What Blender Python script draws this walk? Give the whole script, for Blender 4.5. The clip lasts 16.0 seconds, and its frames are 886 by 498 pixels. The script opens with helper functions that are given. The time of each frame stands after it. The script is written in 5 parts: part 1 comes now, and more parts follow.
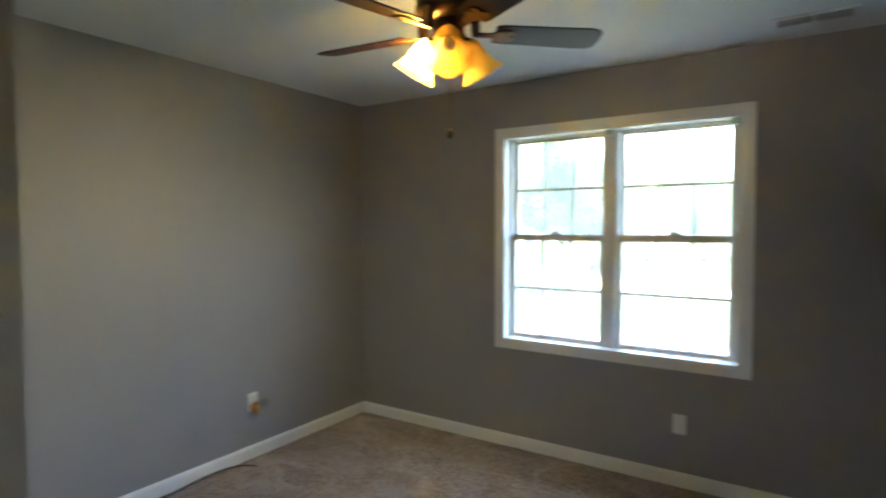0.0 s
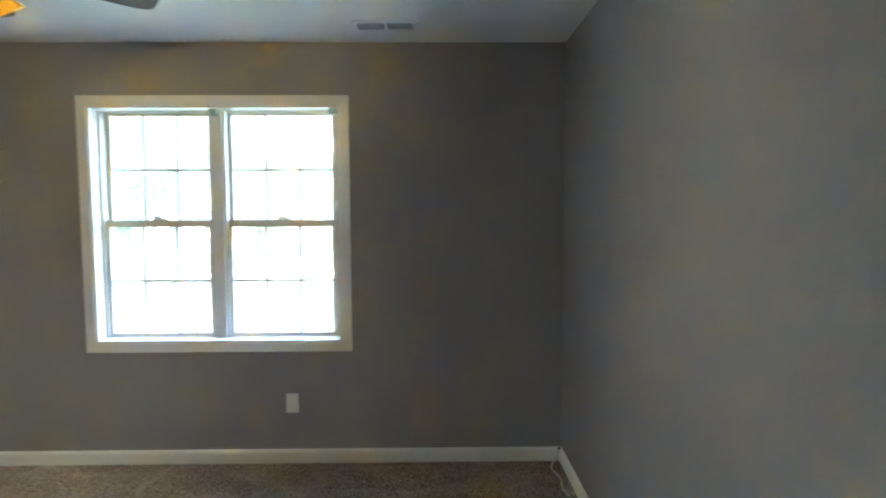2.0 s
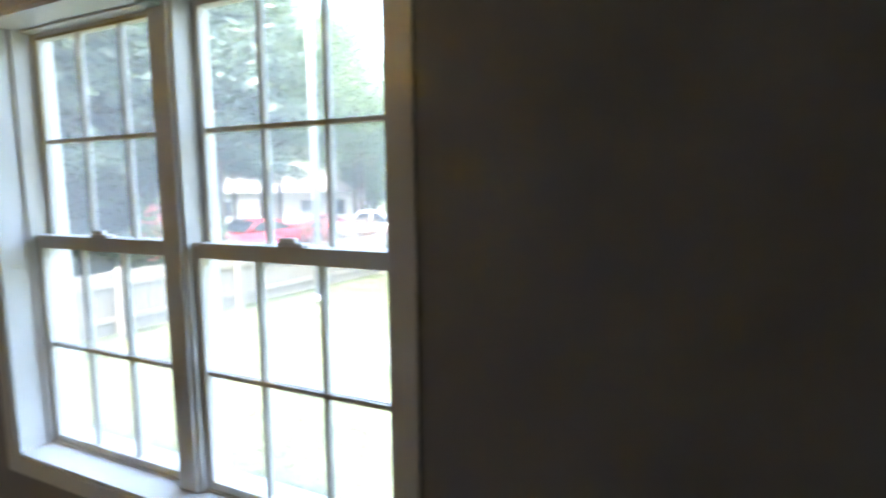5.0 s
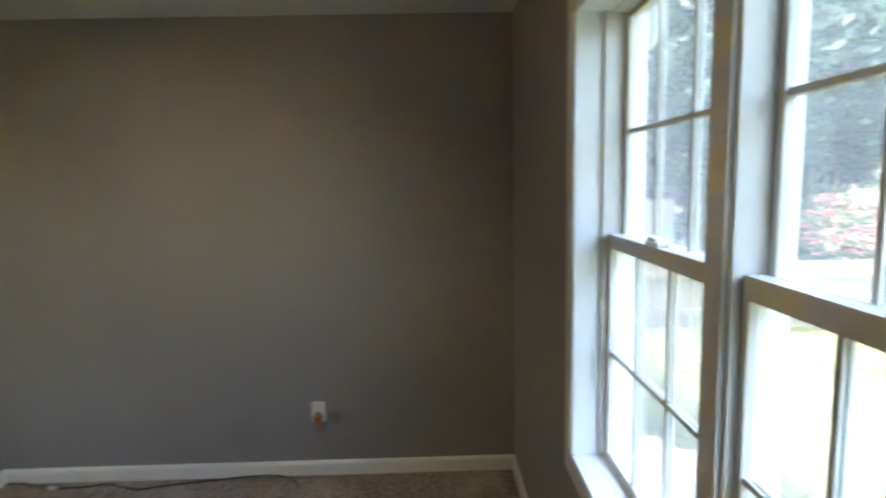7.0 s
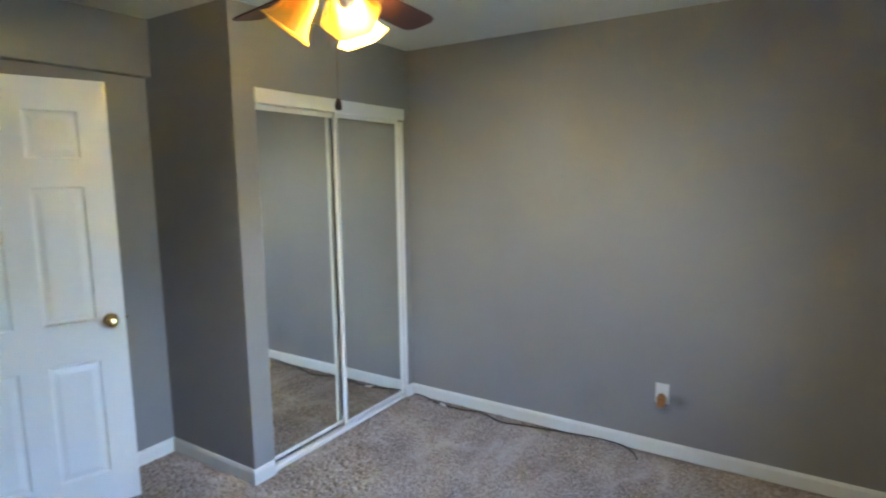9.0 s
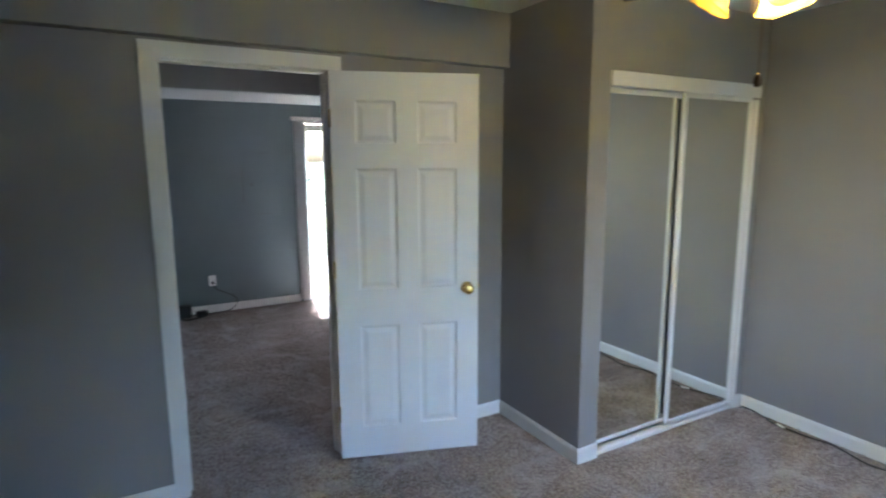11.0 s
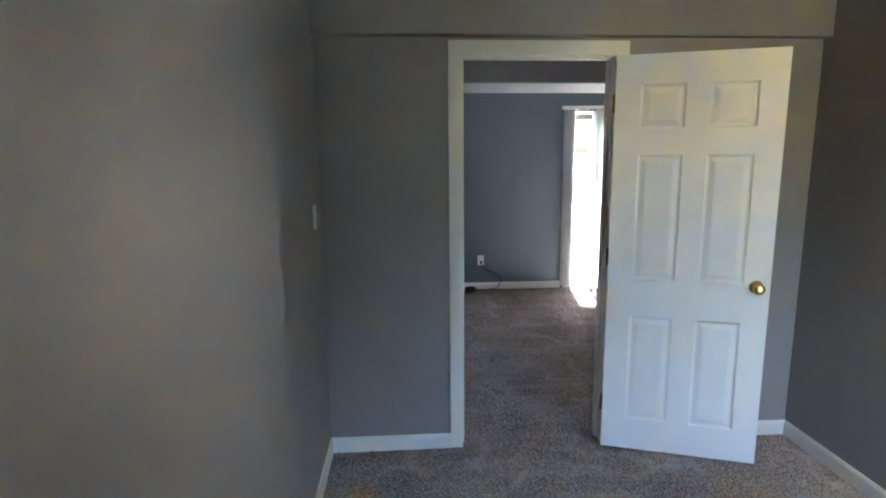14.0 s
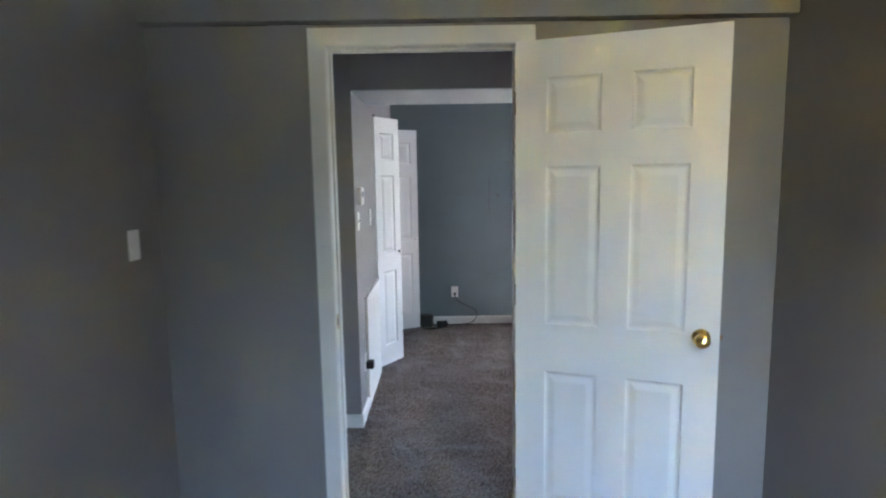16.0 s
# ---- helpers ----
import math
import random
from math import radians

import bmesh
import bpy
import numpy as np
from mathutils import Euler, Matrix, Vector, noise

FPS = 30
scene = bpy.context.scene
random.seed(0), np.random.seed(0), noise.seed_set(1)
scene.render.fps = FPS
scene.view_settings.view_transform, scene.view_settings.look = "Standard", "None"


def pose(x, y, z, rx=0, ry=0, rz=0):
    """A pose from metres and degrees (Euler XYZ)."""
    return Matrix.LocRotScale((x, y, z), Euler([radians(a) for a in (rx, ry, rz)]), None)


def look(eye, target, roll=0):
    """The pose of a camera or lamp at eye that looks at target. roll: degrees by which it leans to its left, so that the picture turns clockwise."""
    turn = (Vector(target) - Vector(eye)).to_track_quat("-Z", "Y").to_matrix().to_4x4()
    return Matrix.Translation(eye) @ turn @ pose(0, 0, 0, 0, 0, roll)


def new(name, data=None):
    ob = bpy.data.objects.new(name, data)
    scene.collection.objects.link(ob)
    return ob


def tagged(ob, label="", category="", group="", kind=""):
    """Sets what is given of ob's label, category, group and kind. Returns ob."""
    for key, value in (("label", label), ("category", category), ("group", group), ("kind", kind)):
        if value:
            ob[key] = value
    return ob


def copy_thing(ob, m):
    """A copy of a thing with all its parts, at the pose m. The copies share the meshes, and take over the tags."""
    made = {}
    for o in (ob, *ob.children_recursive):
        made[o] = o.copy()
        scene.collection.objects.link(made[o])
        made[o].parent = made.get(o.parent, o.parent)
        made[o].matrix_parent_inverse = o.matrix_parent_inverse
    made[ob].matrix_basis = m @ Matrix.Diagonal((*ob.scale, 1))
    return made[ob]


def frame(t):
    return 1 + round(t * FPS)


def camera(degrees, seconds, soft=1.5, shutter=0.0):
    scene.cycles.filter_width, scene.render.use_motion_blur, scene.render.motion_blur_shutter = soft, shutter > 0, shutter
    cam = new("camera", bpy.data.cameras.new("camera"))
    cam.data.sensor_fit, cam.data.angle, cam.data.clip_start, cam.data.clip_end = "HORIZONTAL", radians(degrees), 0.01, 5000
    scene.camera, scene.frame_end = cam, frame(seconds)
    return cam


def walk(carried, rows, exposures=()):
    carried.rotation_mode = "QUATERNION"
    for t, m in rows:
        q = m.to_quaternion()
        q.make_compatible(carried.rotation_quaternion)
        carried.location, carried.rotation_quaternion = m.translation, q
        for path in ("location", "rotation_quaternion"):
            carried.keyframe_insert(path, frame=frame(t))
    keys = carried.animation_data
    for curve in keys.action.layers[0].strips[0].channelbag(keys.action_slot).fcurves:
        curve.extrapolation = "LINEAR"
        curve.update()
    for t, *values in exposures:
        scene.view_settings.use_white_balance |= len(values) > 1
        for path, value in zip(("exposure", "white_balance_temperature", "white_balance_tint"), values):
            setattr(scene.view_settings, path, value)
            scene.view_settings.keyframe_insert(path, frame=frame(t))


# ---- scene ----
cam = camera(77.2, 16.0, soft=2.0, shutter=0.5)
PATH = [
    (0, (2.978, 0.175, 1.492), (1.881, 1.845, 1.41), -0.1),
    (0.5, (3.065, 0.205, 1.478), (2.343, 2.068, 1.397), -0.2),
    (1, (3.172, 0.219, 1.484), (2.781, 2.178, 1.386), -0.3),
    (1.5, (3.202, 0.219, 1.48), (3.048, 2.21, 1.366), -0.4),
    (2, (3.236, 0.315, 1.477), (3.262, 2.31, 1.345), -0.2),
    (2.5, (3.402, 0.633, 1.499), (3.498, 2.624, 1.343), -0.3),
    (3, (3.422, 0.963, 1.465), (3.63, 2.946, 1.317), -0.5),
    (3.2, (3.42, 1.151, 1.45), (3.649, 3.132, 1.302), -0.7),
    (5.3, (3.174, 2.741, 1.593), (2.003, 4.34, 1.324), -1.1),
    (5.5, (3.107, 2.82, 1.593), (1.736, 4.252, 1.328), -1.2),
    (6, (2.946, 3.003, 1.569), (1.204, 3.956, 1.327), -1.1),
    (6.5, (2.887, 3.093, 1.612), (0.981, 3.641, 1.355), -1.4),
    (7, (2.922, 3.11, 1.607), (0.938, 3.145, 1.359), -1.2),
    (7.5, (3.066, 3.112, 1.616), (1.107, 2.797, 1.37), -1.0),
    (8, (3.156, 3.096, 1.622), (1.264, 2.506, 1.363), -0.8),
    (8.5, (3.19, 3.083, 1.599), (1.401, 2.227, 1.338), -0.7),
    (9, (3.197, 3.036, 1.607), (1.526, 1.972, 1.339), -0.7),
    (9.5, (3.247, 2.949, 1.608), (1.704, 1.708, 1.328), -0.6),
    (10, (3.294, 2.89, 1.606), (1.913, 1.473, 1.319), -0.6),
    (10.2, (3.315, 2.864, 1.602), (2.011, 1.375, 1.311), -0.5),
    (12.3, (3.569, 2.73, 1.624), (3.101, 0.815, 1.291), -0.4),
    (12.5, (3.582, 2.733, 1.612), (3.178, 0.803, 1.28), -0.4),
    (13, (3.598, 2.733, 1.611), (3.324, 0.782, 1.267), -0.5),
    (13.5, (3.604, 2.755, 1.614), (3.413, 0.796, 1.258), -0.4),
    (14, (3.545, 2.812, 1.588), (3.42, 0.845, 1.247), -0.5),
    (14.5, (3.363, 2.827, 1.568), (3.288, 0.851, 1.271), -0.6),
    (15, (3.172, 2.748, 1.539), (3.149, 0.768, 1.261), -0.7),
    (15.5, (3.016, 2.495, 1.529), (3.014, 0.513, 1.261), -0.7),
    (16, (2.809, 2.285, 1.521), (2.812, 0.299, 1.277), -0.9),
]
EXPOSURES = [(0.0, 5.5, 5600, 11), (0.5, 5.5, 5550, 11), (1.5, 6.1, 5350, 9), (3.0, 6.2, 5350, 9), (5.3, 4.5, 6150, 16), (5.6, 4.25, 6250, 16), (6.0, 3.85, 6400, 16), (6.3, 3.8, 6400, 16), (6.6, 4.1, 6350, 15), (7.0, 4.9, 6050, 13), (7.5, 5.6, 5600, 13), (8.0, 5.9, 5400, 13), (9.0, 5.95, 5200, 13), (10.2, 5.65, 5150, 13), (12.3, 5.85, 5400, 14), (14.0, 5.9, 5350, 14), (16.0, 6.05, 5300, 14)]
BULB_GLOW = 50.0
walk(cam, [(t, look(*p)) for t, *p in PATH], EXPOSURES)

# ---- world and sun ----
SUN_ELEV = 64.5
world = bpy.data.worlds.new("world")
scene.world = world
world.use_nodes = True
wn = world.node_tree.nodes
sky = wn.new("ShaderNodeTexSky")
sky.sky_type = "NISHITA"
sky.sun_disc = False
sky.sun_elevation = radians(SUN_ELEV)
sky.sun_rotation = radians(190)
sky.dust_density = 8.0
sky.air_density = 1.5
sky.ozone_density = 1.5
world.node_tree.links.new(sky.outputs[0], wn["Background"].inputs[0])
wn["Background"].inputs[1].default_value = 0.15
sun = bpy.data.lights.new("sun", "SUN")
sun.energy, sun.angle, sun.color = 1.35, radians(0.6), (1.0, 0.95, 0.88)
sun_ob = new("sun", sun)
sun_ob.matrix_world = look((-0.92, -5.16, 11), (0, 0, 0))


# ---- materials ----
def material(name, base, rough=0.6, metal=0.0, vary=None, scale=6.0, fine=0.0, fine_scale=200.0, spec=0.5, bump=0.0):
    """Paint, wood or metal: two colours mixed by a coarse and a fine noise, with a small relief."""
    m = bpy.data.materials.new(name)
    m.use_nodes = True
    nt, p = m.node_tree, m.node_tree.nodes["Principled BSDF"]
    p.inputs["Base Color"].default_value = (*base, 1)
    p.inputs["Roughness"].default_value = rough
    p.inputs["Metallic"].default_value = metal
    p.inputs["Specular IOR Level"].default_value = spec
    co = nt.nodes.new("ShaderNodeTexCoord")
    if vary:
        n1 = nt.nodes.new("ShaderNodeTexNoise")
        n1.inputs["Scale"].default_value, n1.inputs["Detail"].default_value = scale, 5
        mix = nt.nodes.new("ShaderNodeMix")
        mix.data_type = "RGBA"
        mix.inputs["A"].default_value, mix.inputs["B"].default_value = (*base, 1), (*vary, 1)
        nt.links.new(co.outputs["Object"], n1.inputs["Vector"])
        ramp = nt.nodes.new("ShaderNodeMapRange")
        ramp.inputs["From Min"].default_value, ramp.inputs["From Max"].default_value = 0.35, 0.65
        nt.links.new(n1.outputs[0], ramp.inputs["Value"])
        out = ramp.outputs[0]
        if fine:
            n2 = nt.nodes.new("ShaderNodeTexNoise")
            n2.inputs["Scale"].default_value, n2.inputs["Detail"].default_value = fine_scale, 3
            nt.links.new(co.outputs["Object"], n2.inputs["Vector"])
            mm = nt.nodes.new("ShaderNodeMix")
            mm.inputs["Factor"].default_value = fine
            nt.links.new(out, mm.inputs["A"])
            nt.links.new(n2.outputs[0], mm.inputs["B"])
            out = mm.outputs["Result"]
        nt.links.new(out, mix.inputs["Factor"])
        nt.links.new(mix.outputs["Result"], p.inputs["Base Color"])
    if bump:
        n3 = nt.nodes.new("ShaderNodeTexNoise")
        n3.inputs["Scale"].default_value, n3.inputs["Detail"].default_value = fine_scale, 3
        nt.links.new(co.outputs["Object"], n3.inputs["Vector"])
        b = nt.nodes.new("ShaderNodeBump")
        b.inputs["Strength"].default_value, b.inputs["Distance"].default_value = bump, 0.002
        nt.links.new(n3.outputs[0], b.inputs["Height"])
        nt.links.new(b.outputs[0], p.inputs["Normal"])
    return m


def leaf_material(name, a, b):
    """Foliage that lets a part of the light through, varied leaf by leaf."""
    m = bpy.data.materials.new(name)
    m.use_nodes = True
    nt, p = m.node_tree, m.node_tree.nodes["Principled BSDF"]
    geo = nt.nodes.new("ShaderNodeNewGeometry")
    mix = nt.nodes.new("ShaderNodeMix")
    mix.data_type = "RGBA"
    mix.inputs["A"].default_value, mix.inputs["B"].default_value = (*a, 1), (*b, 1)
    nt.links.new(geo.outputs["Random Per Island"], mix.inputs["Factor"])
    nt.links.new(mix.outputs["Result"], p.inputs["Base Color"])
    p.inputs["Roughness"].default_value = 0.6
    tr = nt.nodes.new("ShaderNodeBsdfTranslucent")
    nt.links.new(mix.outputs["Result"], tr.inputs[0])
    ms = nt.nodes.new("ShaderNodeMixShader")
    ms.inputs[0].default_value = 0.35
    nt.links.new(p.outputs[0], ms.inputs[1])
    nt.links.new(tr.outputs[0], ms.inputs[2])
    nt.links.new(ms.outputs[0], nt.nodes["Material Output"].inputs[0])
    return m


def glass_material(name, tint=(1, 1, 1), rough=0.0, dusty=(0.0, 0.0)):
    """Thin window glass: clear, with a mirror gloss by angle and a faint film of dust."""
    m = bpy.data.materials.new(name)
    m.use_nodes = True
    nt = m.node_tree
    nt.nodes.remove(nt.nodes["Principled BSDF"])
    clear, gloss, facing, power, scaled, ms = [nt.nodes.new("ShaderNode" + k) for k in ("BsdfTransparent", "BsdfGlossy", "LayerWeight", "Math", "Math", "MixShader")]
    clear.inputs[0].default_value = (*tint, 1)
    gloss.inputs["Roughness"].default_value = rough
    power.operation, scaled.operation = "POWER", "MULTIPLY_ADD"
    power.inputs[1].default_value, scaled.inputs[1].default_value, scaled.inputs[2].default_value = 5.0, 0.9, 0.035
    facing.inputs["Blend"].default_value = 0.5
    nt.links.new(facing.outputs["Facing"], power.inputs[0])
    nt.links.new(power.outputs[0], scaled.inputs[0])
    nt.links.new(scaled.outputs[0], ms.inputs[0])
    nt.links.new(clear.outputs[0], ms.inputs[1])
    nt.links.new(gloss.outputs[0], ms.inputs[2])
    dust, film, spread = [nt.nodes.new("ShaderNode" + k) for k in ("BsdfTranslucent", "MixShader", "TexNoise")]
    level = nt.nodes.new("ShaderNodeMapRange")
    dust.inputs[0].default_value = (0.9, 0.9, 0.9, 1)
    spread.inputs["Scale"].default_value, spread.inputs["Detail"].default_value = 5.0, 6
    level.inputs["To Min"].default_value, level.inputs["To Max"].default_value = dusty
    nt.links.new(spread.outputs[0], level.inputs["Value"])
    nt.links.new(level.outputs[0], film.inputs[0])
    nt.links.new(ms.outputs[0], film.inputs[1])
    nt.links.new(dust.outputs[0], film.inputs[2])
    nt.links.new(film.outputs[0], nt.nodes["Material Output"].inputs[0])
    return m


def amber_material(name):
    """Amber alabaster glass: half lets the lamp's light through, spread out."""
    m = bpy.data.materials.new(name)
    m.use_nodes = True
    nt, p = m.node_tree, m.node_tree.nodes["Principled BSDF"]
    n1 = nt.nodes.new("ShaderNodeTexNoise")
    n1.inputs["Scale"].default_value, n1.inputs["Detail"].default_value, n1.inputs["Distortion"].default_value = 18, 4, 1.5
    mix = nt.nodes.new("ShaderNodeMix")
    mix.data_type = "RGBA"
    mix.inputs["A"].default_value, mix.inputs["B"].default_value = (0.72, 0.55, 0.11, 1), (0.80, 0.66, 0.20, 1)
    nt.links.new(n1.outputs[0], mix.inputs["Factor"])
    nt.links.new(mix.outputs["Result"], p.inputs["Base Color"])
    p.inputs["Roughness"].default_value = 0.25
    tr = nt.nodes.new("ShaderNodeBsdfTranslucent")
    nt.links.new(mix.outputs["Result"], tr.inputs[0])
    ms = nt.nodes.new("ShaderNodeMixShader")
    ms.inputs[0].default_value = 0.55
    nt.links.new(p.outputs[0], ms.inputs[1])
    nt.links.new(tr.outputs[0], ms.inputs[2])
    thin, seen = nt.nodes.new("ShaderNodeBsdfTransparent"), nt.nodes.new("ShaderNodeMixShader")
    thin.inputs[0].default_value = (0.97, 0.84, 0.55, 1)
    seen.inputs[0].default_value = 0.36
    nt.links.new(ms.outputs[0], seen.inputs[1])
    nt.links.new(thin.outputs[0], seen.inputs[2])
    nt.links.new(seen.outputs[0], nt.nodes["Material Output"].inputs[0])
    return m


def glow_material(name, color, strength):
    m = bpy.data.materials.new(name)
    m.use_nodes = True
    p = m.node_tree.nodes["Principled BSDF"]
    p.inputs["Emission Color"].default_value = (*color, 1)
    p.inputs["Emission Strength"].default_value = strength
    return m


WALL = material("grey_wall_paint", (0.25, 0.238, 0.236), 0.55, vary=(0.28, 0.267, 0.263), scale=1.3, fine=0.25, fine_scale=260, bump=0.25, spec=0.35)
# Same grey paint; the skylight's blue and dimmer cast is in the colour.
SKY_TINTED_WALL = material("sky_tinted_wall_paint", (0.128, 0.162, 0.172), 0.6, vary=(0.145, 0.18, 0.19), scale=1.3, fine=0.25, fine_scale=260, bump=0.25, spec=0.35)
CEIL = material("white_ceiling_paint", (0.68, 0.68, 0.67), 0.85, vary=(0.72, 0.72, 0.71), scale=2, fine=0.3, fine_scale=160, bump=0.5, spec=0.2)
TRIM = material("white_trim_paint", (0.70, 0.695, 0.675), 0.38, vary=(0.74, 0.735, 0.72), scale=3, fine=0.2, fine_scale=120, bump=0.1)
VINYL = material("white_vinyl", (0.62, 0.60, 0.55), 0.4, vary=(0.70, 0.685, 0.64), scale=7, fine=0.2, fine_scale=90)
DOORP = material("white_door_paint", (0.78, 0.785, 0.79), 0.42, vary=(0.81, 0.81, 0.81), scale=4, fine=0.3, fine_scale=90, bump=0.3)
CARPET = material("taupe_carpet", (0.118, 0.094, 0.082), 0.95, vary=(0.46, 0.40, 0.365), scale=3.2, fine=0.8, fine_scale=100, bump=0.6, spec=0.05)
for _n in [n for n in CARPET.node_tree.nodes if n.type == "TEX_NOISE" and n.inputs["Scale"].default_value == 100]:
    _n.inputs["Roughness"].default_value = 0.75
    for _l in [l for l in CARPET.node_tree.links if l.from_node == _n and l.to_node.type == "MIX"]:
        _s = CARPET.node_tree.nodes.new("ShaderNodeMapRange")
        _s.inputs["From Min"].default_value, _s.inputs["From Max"].default_value = 0.41, 0.60
        _to = _l.to_socket
        CARPET.node_tree.links.new(_n.outputs[0], _s.inputs["Value"])
        CARPET.node_tree.links.new(_s.outputs[0], _to)
# traffic lanes: the pile leans lighter in long soft streaks
_nt = CARPET.node_tree
_old = _nt.nodes["Principled BSDF"].inputs["Base Color"].links[0].from_socket
_map, _tex, _lvl, _mix = [_nt.nodes.new("ShaderNode" + k) for k in ("Mapping", "TexNoise", "MapRange", "Mix")]
_map.inputs["Rotation"].default_value, _map.inputs["Scale"].default_value = (0, 0, 0.7), (1.0, 5.5, 1.0)
_tex.inputs["Scale"].default_value, _tex.inputs["Detail"].default_value, _tex.inputs["Distortion"].default_value = 1.1, 3, 1.2
_lvl.inputs["From Min"].default_value, _lvl.inputs["From Max"].default_value, _lvl.inputs["To Max"].default_value = 0.54, 0.68, 0.4
_mix.data_type = "RGBA"
_mix.inputs["B"].default_value = (0.44, 0.40, 0.38, 1)
_nt.links.new(_nt.nodes["Texture Coordinate"].outputs["Object"], _map.inputs["Vector"])
_nt.links.new(_map.outputs[0], _tex.inputs["Vector"])
_nt.links.new(_tex.outputs[0], _lvl.inputs["Value"])
_nt.links.new(_lvl.outputs[0], _mix.inputs["Factor"])
_nt.links.new(_old, _mix.inputs["A"])
# pale thin marks left by furniture feet and the cleaner's wheels
_bend, _add, _cell, _thin, _fade, _amt, _mark = [_nt.nodes.new("ShaderNode" + k) for k in ("TexNoise", "VectorMath", "TexVoronoi", "MapRange", "TexNoise", "Math", "Mix")]
_bend.inputs["Scale"].default_value = 3.0
_add.operation = "MULTIPLY_ADD"
_add.inputs[1].default_value = (0.35, 0.35, 0)
_cell.feature = "DISTANCE_TO_EDGE"
_cell.inputs["Scale"].default_value = 1.9
_thin.inputs["From Min"].default_value, _thin.inputs["From Max"].default_value = 0.005, 0.07
_thin.inputs["To Min"].default_value, _thin.inputs["To Max"].default_value = 0.4, 0.0
_fade.inputs["Scale"].default_value = 2.3
_amt.operation = "MULTIPLY"
_mark.data_type = "RGBA"
_mark.inputs["B"].default_value = (0.52, 0.47, 0.45, 1)
_obj = _nt.nodes["Texture Coordinate"].outputs["Object"]
_nt.links.new(_obj, _bend.inputs["Vector"])
_nt.links.new(_bend.outputs["Color"], _add.inputs[0])
_nt.links.new(_obj, _add.inputs[2])
_nt.links.new(_add.outputs[0], _cell.inputs["Vector"])
_nt.links.new(_cell.outputs["Distance"], _thin.inputs["Value"])
_nt.links.new(_obj, _fade.inputs["Vector"])
_nt.links.new(_thin.outputs[0], _amt.inputs[0])
_patchy = _nt.nodes.new("ShaderNodeMapRange")
_patchy.inputs["From Min"].default_value, _patchy.inputs["From Max"].default_value = 0.45, 0.62
_nt.links.new(_fade.outputs[0], _patchy.inputs["Value"])
_nt.links.new(_patchy.outputs[0], _amt.inputs[1])
_nt.links.new(_amt.outputs[0], _mark.inputs["Factor"])
_nt.links.new(_mix.outputs["Result"], _mark.inputs["A"])
_nt.links.new(_mark.outputs["Result"], _nt.nodes["Principled BSDF"].inputs["Base Color"])
_nt.nodes["Principled BSDF"].inputs["Diffuse Roughness"].default_value = 1.0
PLASTIC = material("white_plastic", (0.74, 0.73, 0.70), 0.35, vary=(0.77, 0.76, 0.73), scale=20)
BLACK = material("black_rubber", (0.012, 0.012, 0.013), 0.5)
CABLEW = material("white_cable", (0.62, 0.60, 0.56), 0.45)
BRASS = material("polished_brass", (0.80, 0.60, 0.22), 0.16, 1.0, vary=(0.72, 0.52, 0.2), scale=30)
BRONZE = material("dark_bronze", (0.05, 0.028, 0.018), 0.28, 0.7, vary=(0.08, 0.045, 0.025), scale=12)
IRON = material("antique_brass", (0.13, 0.068, 0.03), 0.35, 0.8, vary=(0.2, 0.11, 0.045), scale=20)
CHERRY = material("cherry_blade", (0.055, 0.013, 0.011), 0.42, spec=0.35, vary=(0.032, 0.009, 0.008), scale=9, fine=0.4, fine_scale=60)
MIRROR = material("mirror_silver", (0.90, 0.94, 0.925), 0.015, 1.0)
ALU = material("brushed_aluminium", (0.7, 0.71, 0.72), 0.35, 1.0)
GREYMETAL = material("galvanised_steel", (0.17, 0.19, 0.22), 0.55, 0.1, vary=(0.23, 0.25, 0.28), scale=8)
LOUVRE = material("grey_painted_louvre", (0.36, 0.36, 0.36), 0.5, vary=(0.42, 0.42, 0.41), scale=9)
VENTDARK = material("vent_dark", (0.10, 0.10, 0.10), 0.7)
# The light level under the beam is put into this paler grey.
BEAM_LIT = material("lit_beam_underside", (0.40, 0.42, 0.44), 0.6, vary=(0.43, 0.45, 0.47), scale=2)
GLASS = glass_material("dusty_window_glass", (0.93, 0.95, 0.94), dusty=(0.032, 0.09))
CLEAN = glass_material("clean_door_glass", (0.9, 0.92, 0.92), dusty=(0.0, 0.004))
AMBER = amber_material("amber_alabaster_glass")
BULB = glow_material("lit_bulb", (1.0, 0.80, 0.45), BULB_GLOW)
DULLBULB = material("unlit_bulb", (0.85, 0.83, 0.78), 0.3)
AMBERP = material("amber_plastic", (0.40, 0.19, 0.04), 0.3, vary=(0.28, 0.12, 0.03), scale=30)
FENCEW = material("weathered_fence_wood", (0.125, 0.115, 0.09), 0.85, vary=(0.20, 0.185, 0.15), scale=5, fine=0.4, fine_scale=40, bump=0.5)
DECKW = material("bleached_deck_wood", (0.22, 0.175, 0.115), 0.8, vary=(0.29, 0.24, 0.17), scale=6, fine=0.4, fine_scale=50, bump=0.4)
BARK = material("bark", (0.09, 0.07, 0.055), 0.9, vary=(0.15, 0.12, 0.095), scale=8, fine=0.4, fine_scale=30, bump=0.8)
GRASS = material("lawn", (0.016, 0.030, 0.011), 0.9, vary=(0.066, 0.067, 0.039), scale=1.7, fine=0.5, fine_scale=11, spec=0.1)
BLADE = leaf_material("grass_blade", (0.044, 0.066, 0.031), (0.086, 0.094, 0.055))
GRAVEL = material("pale_gravel", (0.026, 0.030, 0.022), 0.9, spec=0.1, vary=(0.076, 0.076, 0.070), scale=5, fine=0.6, fine_scale=30)
